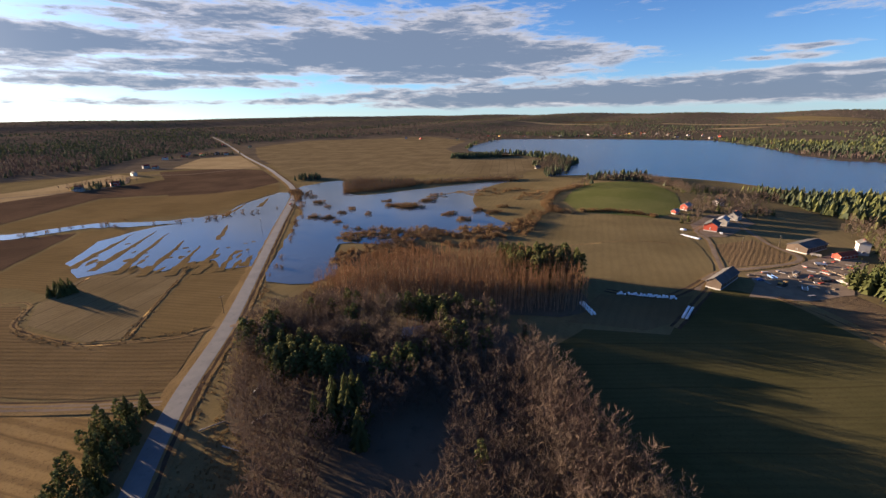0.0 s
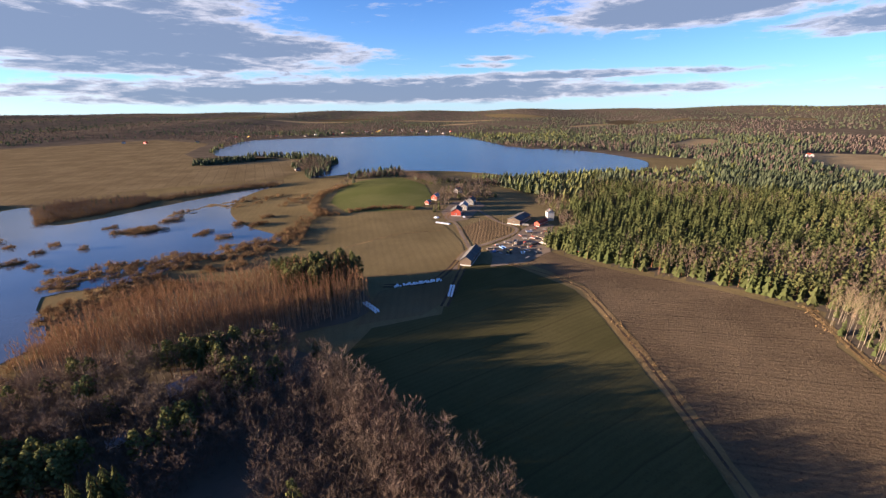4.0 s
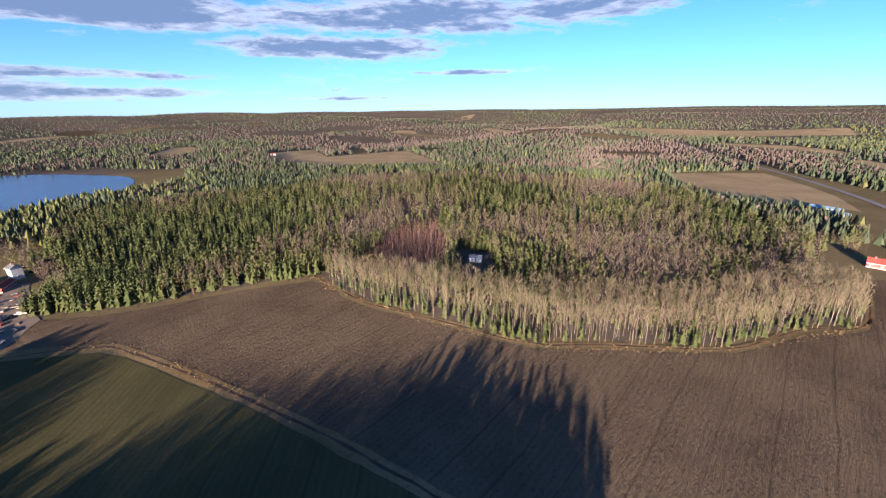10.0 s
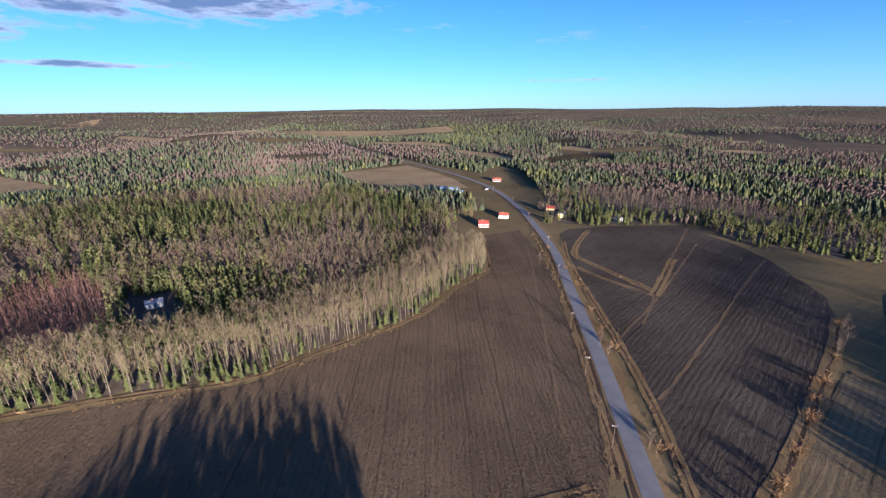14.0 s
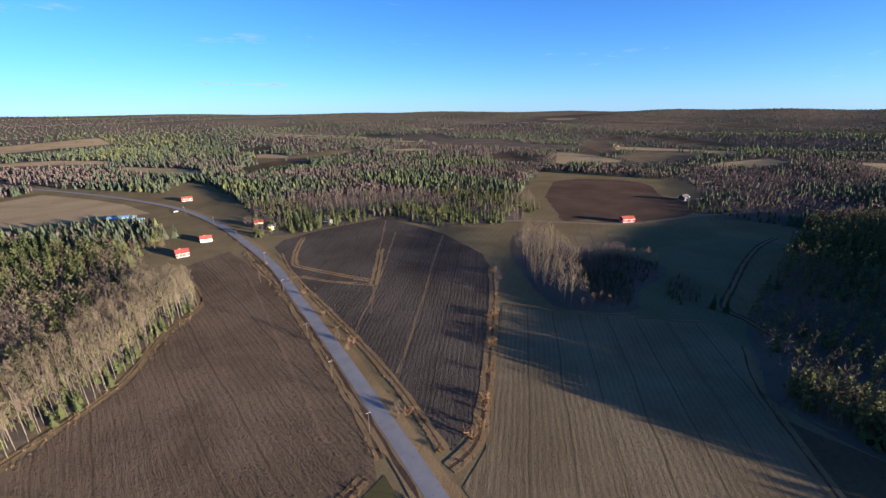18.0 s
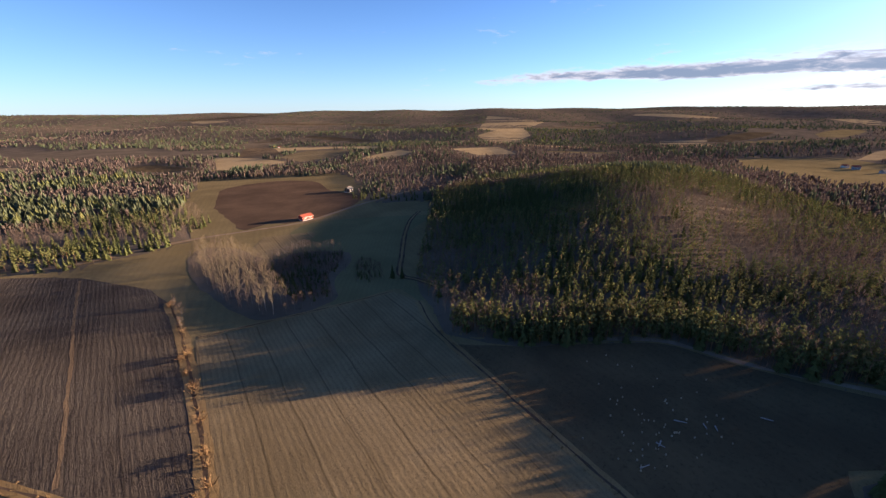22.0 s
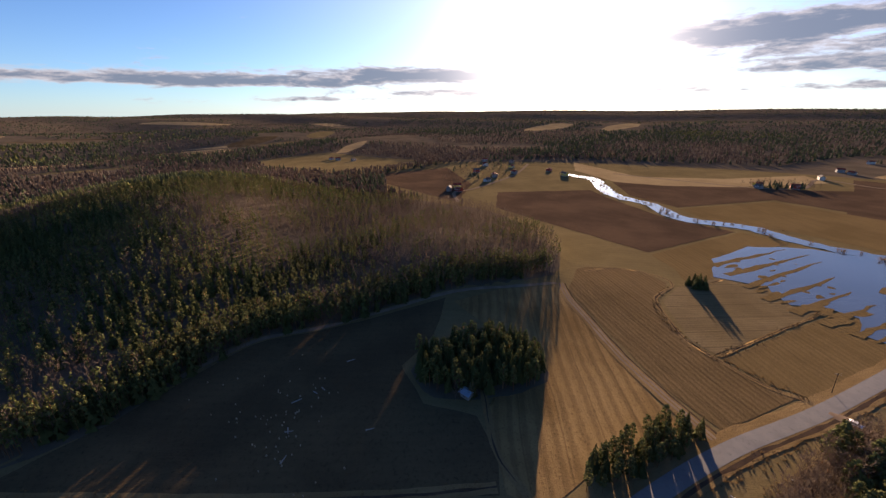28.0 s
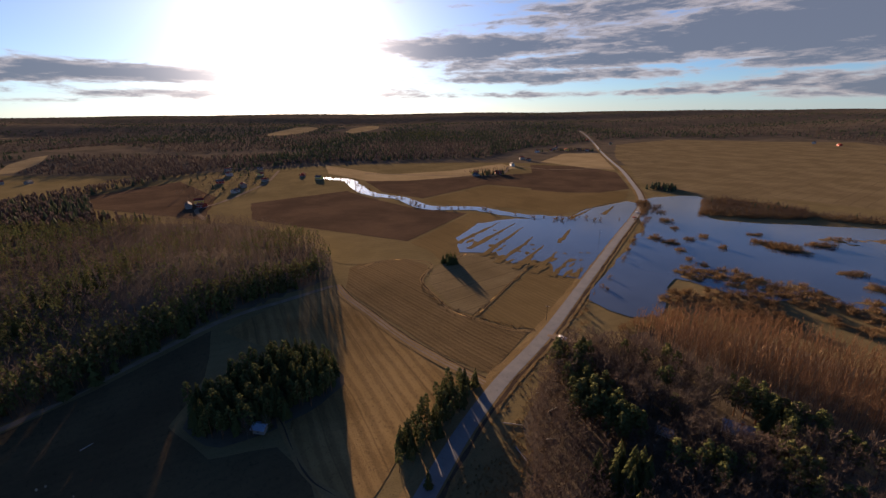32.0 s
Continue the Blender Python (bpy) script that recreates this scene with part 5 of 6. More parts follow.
# ---- shore thickets, reeds and hedges ----
ISLETS = ((-38, 413, 17, 9), (48, 376, 7, 4), (-104, 365, 6, 4), (-119, 369, 6, 4), (-133, 437, 6, 4), (5, 374, 8, 4), (34, 389, 6, 4), (-17, 439, 10, 4), (-118, 415, 4, 3), (-92, 350, 5, 3), (-148, 470, 5, 3), (-70, 380, 4, 3),
          (20, 352, 7, 4), (60, 400, 6, 3), (-90, 402, 4, 3), (-96, 385, 5, 3), (-60, 440, 5, 3))
REED_BAND = [(-17, 462), (35, 505), (87, 525), (126, 476), (110, 428), (84, 425), (74, 443), (47, 460), (10, 458)]
REED_SOUTH = [(-76, 296), (-82, 330), (-67, 340), (-32, 318), (-13, 332), (2, 318), (25, 329), (48, 336), (66, 352), (80, 340), (71, 310), (50, 288), (2, 268), (-20, 250), (-50, 240), (-66, 232)]


def blob(x, y, a, b, turn, n=14, rough=0.35):
    """An uneven rounded outline."""
    out = []
    for i in range(n):
        t = 2 * math.pi * i / n
        k = 1 + rough * rng.uniform(-1, 1)
        u, v = a * math.cos(t) * k, b * math.sin(t) * k
        out.append((x + u * math.cos(turn) - v * math.sin(turn), y + u * math.sin(turn) + v * math.cos(turn)))
    return out


reed_x, reed_y, will_x, will_y = [], [], [], []
for ix, iy, a, b in ISLETS:
    out = blob(ix, iy, a, b, rng.uniform(-0.4, 0.6))
    drape("reed_islet", out, "bank_grass", "low islet of dry reed and bare willow in the flood", "islet", 0.32, True, 1.0, flat=0.0)
    px, py = scatter(out, 1.6, (), int(ix * ix + iy))
    reed_x.append(px), reed_y.append(py)
    px, py = scatter(out, 2.4, (), int(ix * ix + iy + 1))
    will_x.append(px), will_y.append(py)
for zone, gap, cut, s in ((REED_BAND, 6.5, 0.42, 71), (REED_SOUTH, 6.0, 0.40, 72)):
    px, py = scatter(zone, gap, (), s)
    ok = patchy(px, py, 9.0, s) > cut
    for cx, cy in zip(px[ok], py[ok]):
        out = blob(cx, cy, rng.uniform(3.0, 6.5), rng.uniform(1.6, 3.2), rng.uniform(-0.3, 0.8), 10)
        drape("reed_islet", out, "bank_grass", "low islet of dry reed in the flood", "islet", 0.27 + rng.uniform(0, 0.04), True, 0.6, flat=0.0)
        k = 6
        reed_x.append(cx + rng.normal(0, 2.2, k)), reed_y.append(cy + rng.normal(0, 1.6, k))
        if s == 72 or rng.uniform() < 0.25:
            will_x.append(cx + rng.normal(0, 2, 3)), will_y.append(cy + rng.normal(0, 1.5, 3))
for zone, gap in (([(-117, 488), (-137, 571), (-117, 600), (-42, 590), (-31, 540), (-75, 502)], 3.2), ([(-47, 560), (-17, 575), (72, 598), (109, 589), (104, 566), (68, 570), (-16, 545)], 3.4),
                  ([(96, 372), (120, 360), (112, 380), (108, 410), (100, 410)], 3.0), ([(107, 400), (130, 455), (165, 490), (180, 500), (165, 508), (125, 470), (100, 412)], 3.0),
                  ([(-190, 505), (-170, 470), (-160, 440), (-157, 448), (-165, 490), (-182, 520)], 3.0), ([(70, 315), (95, 370), (85, 378), (62, 330)], 4.5), ([(-72, 188), (-56, 214), (-48, 236), (-60, 240), (-72, 215)], 4.0)):
    px, py = scatter(zone, gap, (), int(gap * 10 + len(zone)))
    will_x.append(px), will_y.append(py)
ditch_lines = ([(-25, -270), (-22, -219), (-15, -157), (-9, -118), (2, -97)], [(150, -285), (112, -246), (60, -180), (27, -134), (4, -100)], [(-166, 507), (-149, 432), (-127, 342), (-100, 230), (-82, 164)], RIVER)
for line, k, spread in zip(ditch_lines, (16, 9, 40, 90), (1.0, 0.8, 1.5, 6.0)):
    pts = smooth_line(line, 2.0)
    pick = rng.integers(0, len(pts), k)
    will_x.append(np.array([pts[i].x for i in pick]) + rng.normal(0, spread, k))
    will_y.append(np.array([pts[i].y for i in pick]) + rng.normal(0, spread, k))
pts = smooth_line([(128, 368), (140, 366), (156, 362), (172, 350), (182, 340)], 1.5)
will_x.append(np.array([q.x for q in pts for _ in range(2)]) + rng.normal(0, 1.2, 2 * len(pts))), will_y.append(np.array([q.y for q in pts for _ in range(2)]) + rng.normal(0, 1.2, 2 * len(pts)))
joined("willow_thicket", "bare brown willow thickets along shores and ditches", "thicket", planted("willow", np.concatenate(will_x), np.concatenate(will_y)), BARK_MATS)
# tufts of dry grass along the ditches and verges near the camera
for line in ([(163, 181), (169, 132), (131, 65), (88, 4), (28, -92)], [(228, 54), (198, 28), (149, -49), (137, -132), (148, -206)], [(-25, -270), (-22, -219), (-15, -157), (-6, -106), (2, -97)], [(-116, -132), (-106, -77), (-95, -17), (-89, 34)],
             [(24, -100), (57, -152), (115, -235), (168, -300)], [(4, -104), (60, -187), (112, -254)], [(135, -324), (119, -277), (93, -261), (52, -243)], [(-206, 187), (-190, 163), (-149, 149), (-101, 163)], [(-134, 153), (-158, 240)],
             [(-66, 80), (-56, 44), (-40, 8), (-12, -44), (14, -86)], [(-66, 66), (-80, 112), (-88, 162), (-105, 232)]):
    pts = smooth_line(line, 1.0)
    pick = rng.integers(0, len(pts), int(len(pts) * 1.3))
    reed_x.append(np.array([pts[i].x for i in pick]) + rng.normal(0, 1.3, len(pick)))
    reed_y.append(np.array([pts[i].y for i in pick]) + rng.normal(0, 1.3, len(pick)))
px, py = scatter([(-82, 152), (-62, 172), (-40, 150), (-60, 110), (-40, 70), (-14, 30), (-30, 10), (-52, 40), (-68, 90)], 1.5, (), 75)
reed_x.append(px), reed_y.append(py)
joined("dry_grass", "tufts of pale dry grass and reed", "grass", planted("reed", np.concatenate(reed_x), np.concatenate(reed_y), 0.7), BARK_MATS)

# ridges of the flooded field that stand out of the water
for (x0, y0), (x1, y1) in (((-232, 240), (-250, 322)), ((-215, 236), (-236, 328)), ((-196, 230), (-222, 322)), ((-178, 226), (-196, 300)), ((-162, 226), (-176, 286)), ((-148, 228), (-160, 280)), ((-135, 232), (-143, 268)), ((-171, 300), (-186, 345)), ((-206, 380), (-212, 440)),
                           ((-190, 420), (-200, 470)), ((-125, 240), (-128, 262))):
    d = Vector((x1 - x0, y1 - y0, 0))
    s = Vector((-d.y, d.x, 0)).normalized()
    left, right = [], []
    for i in range(9):
        t = i / 8
        w = 2.6 * (1 - t) ** 0.7 * rng.uniform(0.5, 1.3) + 0.25
        q = Vector((x0, y0, 0)) + d * t + s * rng.uniform(-0.8, 0.8)
        left.append((q.x + s.x * w, q.y + s.y * w))
        right.append((q.x - s.x * w, q.y - s.y * w))
    drape("field_ridge", left + right[::-1], "orange_field", "narrow field ridge standing out of the flood water", "ridge", 0.29, False, 0.8, flat=0.0)
for k in range(46):
    u, v = rng.uniform(), rng.uniform() ** 1.8
    bx, by = -228 + 104 * u - 18 * v, 236 + 6 * math.sin(u * 9) + 60 * v
    drape("field_ridge", blob(bx, by, rng.uniform(3, 8) * (1.1 - v), rng.uniform(1.0, 2.2), 1.75, 9), "orange_field", "small patch of wet field above the flood water", "ridge", 0.27 + rng.uniform(0, 0.02), True, 0.4, flat=0.0)

# belts of trees
BELTS = (
    ("young_birch_wood", "low bare birch wood behind the roadside houses", [(228, -298), (262, -305), (320, -312), (410, -316), (400, -345), (345, -362), (300, -345), (250, -318)], 4.2, (("birch", 0.9), ("spruce", 9)), 0.52),
    ("farm_wood", "bare birches and young spruces behind the machine hall", [(230, 190), (250, 200), (292, 250), (284, 262), (264, 236), (242, 212)], 4.2, (("bare_clump", 0.66), ("spruce", 9)), 0.72),
    ("shore_wood", "conifers and bare birches along the green knoll", [(136, 464), (172, 494), (225, 560), (268, 572), (285, 500), (262, 430), (250, 415), (258, 470), (262, 520), (245, 550), (205, 540), (150, 478)], 4.2, (("bare_clump", 0.72), ("spruce", 9)), 0.75),
    ("shore_thicket", "dark brown bare thicket along the northern flood shore", [(-117, 500), (-137, 571), (-117, 600), (-42, 590), (-31, 545), (-75, 505)], 4.0, (("bare_clump", 0.95), ("spruce", 9)), 0.50),
    ("shore_thicket", "dark brown bare thicket behind the reed flat", [(-47, 562), (-17, 578), (72, 602), (118, 596), (112, 570), (68, 574), (-16, 550)], 4.0, (("bare_clump", 0.95), ("spruce", 9)), 0.45),
    ("shore_wood", "dark conifer clump on the peninsula", [(14, 881), (130, 895), (137, 960), (34, 950)], 6.0, (("spruce", 0.7), ("birch", 9)), 0.85),
    ("shore_wood", "wooded point reaching into the lake", [(165, 760), (213, 830), (255, 800), (205, 672), (152, 596), (163, 669)], 5.5, (("bare_clump", 0.5), ("spruce", 9)), 0.85),
    ("roadside_belt", "short belt of dark conifers beside the road", [(-216, 600), (-212, 640), (-188, 640), (-176, 604)], 5.0, (("spruce", 0.7), ("birch", 9)), 0.7),
    ("farm_wood", "bare birches and spruces round the farmyard", [(256, 420), (285, 440), (300, 405), (330, 375), (370, 365), (385, 400), (320, 440), (285, 470), (258, 465)], 5.0, (("bare_clump", 0.72), ("spruce", 9)), 0.55),
    ("farm_wood", "trees between farmhouses", [(228, 352), (246, 342), (268, 330), (285, 340), (282, 368), (252, 388), (232, 380)], 5.5, (("bare_clump", 0.72), ("spruce", 9)), 0.6),
    ("farm_wood", "mixed trees on the lake shore", [(285, 258), (330, 280), (430, 335), (470, 352), (455, 395), (400, 400), (340, 330), (290, 290)], 5.0, (("bare_clump", 0.5), ("pine", 0.75), ("spruce", 9)), 0.6),
    ("hedge_trees", "garden trees round the village farm", [(-490, 520), (-455, 545), (-440, 600), (-470, 620), (-500, 560)], 8.0, (("bare_clump", 0.6), ("spruce", 9)), 0.7),
    ("hedge_trees", "garden trees round the northern farms", [(-640, 960), (-560, 1020), (-520, 1090), (-600, 1080)], 9.0, (("bare_clump", 0.5), ("spruce", 9)), 0.7),
    ("valley_trees", "belt of spruces above the dark field", [(-191, -762), (-255, -760), (-290, -830), (-220, -830)], 6.0, (("spruce", 0.9), ("birch", 9)), 0.9),
    ("valley_trees", "trees round the southern houses", [(165, -340), (175, -336), (212, -388), (204, -398), (190, -372)], 5.5, (("bare_clump", 0.5), ("spruce", 9)), 0.7),
    ("valley_trees", "mixed trees along the paved road", [(226, -298), (240, -296), (272, -330), (290, -352), (276, -356), (240, -318)], 6.5, (("birch", 0.55), ("pine", 9)), 0.8),
    ("village_trees", "village trees along the river", [(-560, 130), (-620, 215), (-740, 300), (-860, 330), (-900, 260), (-760, 160), (-640, 120)], 17.0, (("bare_clump", 0.7), ("spruce", 9)), 0.7),
)
for i, (n_, text, pts_, gap, shares, sc) in enumerate(BELTS):
    wood(n_, text, pts_, gap, shares, seed=200 + i, scale=sc, stand=16.0)
px = np.array([-97, -92, -88, -84, -80, -75, -70, -99, -101, -27, -26, -25, -26.5, -24, -23.5, -124, -125, -141, -140, 56, 50, 21, 128, -129, -118, -121])
py = np.array([-206, -205, -207, -205, -208, -207, -206, -212, -220, -262, -255, -247, -240, -232, -224, -304, -300, -289, -286, -166, -160, -118, -240, -225, -212, -232])
GROWN.clear()
for a, b in zip(px, py):
    grow("birch_tree", float(a), float(b), rng.uniform(6, 10), 1.1)
for a, b, h, k in ((32, 145, 11, "spruce_tree"), (29, 91, 9, "birch_tree"), (35, 100, 9, "birch_tree"), (39, 77, 13, "pale_birch_tree"), (36, 79, 12, "pale_birch_tree"), (43, 80, 12, "pale_birch_tree"), (47, 83, 11, "pale_birch_tree"), (36, 102, 11, "pale_birch_tree"), (33, 113, 11, "pale_birch_tree"), (40, 96, 10, "pale_birch_tree"), (9, 80, 14, "pine_tree"), (2, 84, 9, "birch_tree"), (18, 84, 10, "birch_tree"), (41, 74, 12, "birch_tree"), (44, 71, 12, "birch_tree"), (38, 72, 11, "birch_tree"), (46, 76, 9, "birch_tree"), (33, 74, 9, "spruce_tree"), (-72, 62, 8, "spruce_tree"), (-128, 30, 9, "birch_tree"), (-126, 36, 9, "birch_tree"), (-140, -205, 10, "spruce_tree"), (-144, -200, 9, "spruce_tree")):
    grow(k, a, b, h)

wood("garden_trees", "bare garden trees round the farm buildings", [(184, 312), (200, 330), (214, 352), (232, 372), (250, 392), (282, 400), (300, 372), (276, 342), (250, 322), (232, 340), (218, 330), (205, 318)], 7.0, (("bare_clump", 0.8), ("spruce", 9)), seed=260, scale=0.75, stand=12.0)
wood("shore_wood", "brown bare trees along the lake shore", [(275, 470), (300, 440), (340, 425), (400, 408), (470, 388), (462, 372), (400, 380), (330, 405), (285, 432)], 5.0, (("bare_clump", 0.75), ("spruce", 9)), seed=261, scale=0.55, stand=12.0)

# ---- buildings ----


def part(name, bm, mat, parent, label=""):
    me = bpy.data.meshes.new(name)
    bm.to_mesh(me)
    bm.free()
    me.materials.append(MATS[mat])
    ob = new(name, me)
    ob.parent = parent
    return tagged(ob, label) if label else ob


def box(x0, y0, z0, x1, y1, z1, bevel=0.0):
    bm = bmesh.new()
    bmesh.ops.create_cube(bm, size=1.0)
    for v in bm.verts:
        v.co = Vector(((x0 + x1) / 2 + v.co.x * (x1 - x0), (y0 + y1) / 2 + v.co.y * (y1 - y0), (z0 + z1) / 2 + v.co.z * (z1 - z0)))
    if bevel:
        bmesh.ops.bevel(bm, geom=bm.edges[:], offset=bevel, segments=1, affect="EDGES")
    return bm


def gable_body(l, w, h, rise):
    """Walls of a house with gables at both ends of its length, along x."""
    bm = bmesh.new()
    prof = [(-w / 2, 0), (w / 2, 0), (w / 2, h), (0, h + rise), (-w / 2, h)]
    a = [bm.verts.new((-l / 2, y, z)) for y, z in prof]
    b = [bm.verts.new((l / 2, y, z)) for y, z in prof]
    bm.faces.new(a[::-1])
    bm.faces.new(b)
    for i in range(5):
        j = (i + 1) % 5
        bm.faces.new((a[i], a[j], b[j], b[i]))
    bmesh.ops.recalc_face_normals(bm, faces=bm.faces[:])
    return bm


def roof_slab(l, w, h, rise, side, over=0.45, thick=0.16):
    """One pitch of a gable roof, with its eave and thickness."""
    bm = bmesh.new()
    n = Vector((0, side * rise, w / 2)).normalized() * thick
    k = 1 + over / (w / 2)
    e = Vector((0, side * w / 2 * k, h + rise - rise * k))
    r = Vector((0, 0, h + rise))
    vs = []
    for x in (-l / 2 - over, l / 2 + over):
        for p in (e, r, r + Vector((0, 0, thick * 1.1)), e + n):
            vs.append(bm.verts.new((x, p.y, p.z + 0.02)))
    for f in ((0, 1, 2, 3), (7, 6, 5, 4), (0, 4, 5, 1), (3, 2, 6, 7), (0, 3, 7, 4), (1, 5, 6, 2)):
        bm.faces.new([vs[i] for i in f])
    bmesh.ops.recalc_face_normals(bm, faces=bm.faces[:])
    return bm


def house(name, label, x, y, turn, l, w, h, rise, wall, roof, windows=3, doors=1, chimney=True, gable_win=1, category="house", group="", trim="white_paint", base=True):
    """A gabled building: foundation, walls, two roof slopes, windows with panes, doors, chimney."""
    l, w, h, rise = l * 0.8, w * 0.8, h * 0.86, rise * 0.8
    root = new(name)
    root.matrix_basis = pose(x, y, float(land(x, y)) + 0.3, 0, 0, turn)
    tagged(root, label, category, group)
    if base:
        part("foundation", box(-l / 2 - 0.08, -w / 2 - 0.08, -0.8, l / 2 + 0.08, w / 2 + 0.08, 0.35), "concrete", root)
    body = part("wall", gable_body(l, w, h, rise), wall, root)
    for s in (1, -1):
        slope = part("roof_slope", roof_slab(l, w, h, rise, s), roof, root)
        part("fascia", box(-l / 2 - 0.47, s * (w / 2 + 0.42) - 0.04, h - 0.22 - 0.42 * 2 * rise / w, l / 2 + 0.47, s * (w / 2 + 0.42) + 0.04, h - 0.02 - 0.42 * 2 * rise / w), trim, slope)
    part("ridge_cap", box(-l / 2 - 0.4, -0.14, h + rise + 0.15, l / 2 + 0.4, 0.14, h + rise + 0.26), roof, root)

    def window(cx, cy, cz, along, ww=1.1, hh=1.3):
        if along == "x":
            s = 1 if cy > 0 else -1
            fr = part("window", box(cx - ww / 2, cy - 0.02 * s, cz - hh / 2, cx + ww / 2, cy + 0.06 * s, cz + hh / 2), trim, body)
            part("pane", box(cx - ww / 2 + 0.12, cy, cz - hh / 2 + 0.12, cx + ww / 2 - 0.12, cy + 0.075 * s, cz + hh / 2 - 0.12), "window_glass", fr)
        else:
            s = 1 if cx > 0 else -1
            fr = part("window", box(cx - 0.02 * s, cy - ww / 2, cz - hh / 2, cx + 0.06 * s, cy + ww / 2, cz + hh / 2), trim, body)
            part("pane", box(cx, cy - ww / 2 + 0.12, cz - hh / 2 + 0.12, cx + 0.075 * s, cy + ww / 2 - 0.12, cz + hh / 2 - 0.12), "window_glass", fr)

    for s in (1, -1):
        for i in range(windows):
            cx = (i + 0.5) / windows * l * 0.86 - l * 0.43
            if doors and i == windows // 2 and s > 0:
                dw = 1.0 if category == "house" else 3.0
                dr = part("door", box(cx - dw / 2, w / 2 - 0.02, 0.2, cx + dw / 2, w / 2 + 0.07, min(h - 0.3, 2.3 if category == "house" else 3.2)), "dark_wood", body)
                part("handle", box(cx + dw * 0.32, w / 2 + 0.07, 1.15, cx + dw * 0.4, w / 2 + 0.13, 1.25), "metal_roof", dr)
            else:
                window(cx, s * w / 2, min(h * 0.58, 1.75), "x")
        for i in range(gable_win):
            window(s * l / 2, (i + 0.5) / gable_win * w * 0.7 - w * 0.35, min(h * 0.58, 1.75), "y")
    if chimney:
        ch = part("chimney", box(l * 0.12 - 0.4, -0.45, h + rise * 0.5, l * 0.12 + 0.4, 0.45, h + rise + 0.9), "brick_red", root)
        part("chimney_cap", box(l * 0.12 - 0.5, -0.55, h + rise + 0.9, l * 0.12 + 0.5, 0.55, h + rise + 1.02), "dark_roof", ch)
    return root


house("barn", "long weathered barn with dark sheet metal roof beside the fields", 149, 203, 39, 32, 8.5, 4.0, 2.8, "dark_wood", "dark_roof", 5, 1, False, 0, "barn", trim="grey_wood")
house("red_house", "red wooden farmhouse with pale green roof below the knoll", 219, 362, 35, 11, 7.5, 4.2, 2.6, "red_paint", "metal_roof", 3)
house("shed", "small red shed with pale roof beside the knoll", 203, 350, 30, 7, 5, 2.8, 1.6, "red_paint", "metal_roof", 2, 1, False, 0, "shed")
house("red_barn", "large red barn with white trim in the farmyard", 207, 305, 50, 18, 11, 4.8, 3.2, "red_paint", "dark_roof", 4, 1, False, 1, "barn")
house("farmhouse", "grey farmhouse with dark roof among bare trees", 242, 331, 40, 13, 9, 4.5, 3.0, "grey_wood", "dark_roof", 4)
house("farm_building", "grey barn with pale sheet roof in the farmyard", 224, 318, 48, 16, 9, 4.2, 2.8, "grey_wood", "metal_roof", 4, 1, False, 1, "barn")
house("villa", "pale farmhouse behind birch trees", 258, 378, 20, 10, 7, 4.0, 2.6, "pale_paint", "dark_roof", 3)
house("machine_hall", "long dark machine hall with low roof", 238, 255, 25, 30, 14, 4.2, 2.2, "dark_wood", "dark_roof", 6, 1, False, 1, "barn", trim="grey_wood")
house("tall_house", "tall pale house beside the wood", 262, 243, 60, 7.5, 7, 8.5, 2.0, "pale_paint", "dark_roof", 2)
house("red_shed", "long low red shed behind the machine hall", 245, 236, 15, 18, 6, 3.0, 1.6, "red_paint", "red_tile", 4, 1, False, 0, "shed")
house("red_shed", "small red cabin at the edge of the spruce wood", 226, 188, 20, 6, 5, 2.8, 1.7, "red_paint", "dark_roof", 2, 1, False, 0, "shed")
house("red_shed", "low red field shed beside a rock outcrop", 214, 166, -62, 12, 5.5, 2.8, 1.5, "red_paint", "dark_roof", 3, 1, False, 0, "shed")
house("red_house", "red house above the lake shore among pines", 438, 354, 30, 14, 8, 4.5, 2.6, "red_paint", "dark_roof", 4)
house("white_house", "white house on the lake shore", 462, 388, 15, 11, 8, 4.5, 2.6, "white_paint", "dark_roof", 3)
house("cabin", "small white cabin in a forest glade", 238, -42, 75, 9, 6, 2.8, 1.4, "white_paint", "metal_roof", 3)
house("cabin", "small red cabin with grey roof inside the birch wood", 200, -78, 70, 7, 5.5, 2.7, 1.6, "red_paint", "dark_roof", 2)
house("house", "red house with dark red roof beside the ploughed field", 214, -292, 42, 11, 8.5, 3.6, 3.0, "red_paint", "wine_roof", 3)
house("house", "white house with bright red tiled roof near the road", 218, -331, 30, 11, 8, 3.4, 2.4, "white_paint", "red_tile", 3)
house("yellow_house", "yellow wooden house among trees by the road", 194, -380, 27, 10, 8, 5.4, 2.2, "yellow_paint", "wine_roof", 3)
house("yellow_house", "small yellow outbuilding with pale roof", 176, -369, 25, 8, 6, 4.4, 1.6, "yellow_paint", "dark_roof", 2, 1, False)
house("grey_cottage", "grey cottage at the edge of the southern wood", 128, -388, -20, 8, 6.5, 4.4, 2.2, "grey_wood", "dark_roof", 2)
house("sawmill", "long low workshop with pale blue roof", 350, -402, 20, 30, 10, 4.0, 1.6, "grey_wood", "blue_roof", 5, 1, False, 1, "workshop")
house("sawmill", "second workshop hall with pale blue roof", 328, -392, 20, 18, 9, 4.0, 1.6, "grey_wood", "blue_roof", 4, 1, False, 1, "workshop")
house("red_shed", "red roadside barn beside the pale field", 345, -503, 35, 14, 8, 3.6, 2.4, "red_paint", "red_tile", 3, 1, False, 1, "barn")
house("red_barn", "red field barn beside the valley road", -167, -396, 10, 15, 9, 4.0, 2.6, "red_paint", "red_tile", 3, 1, False, 0, "barn")
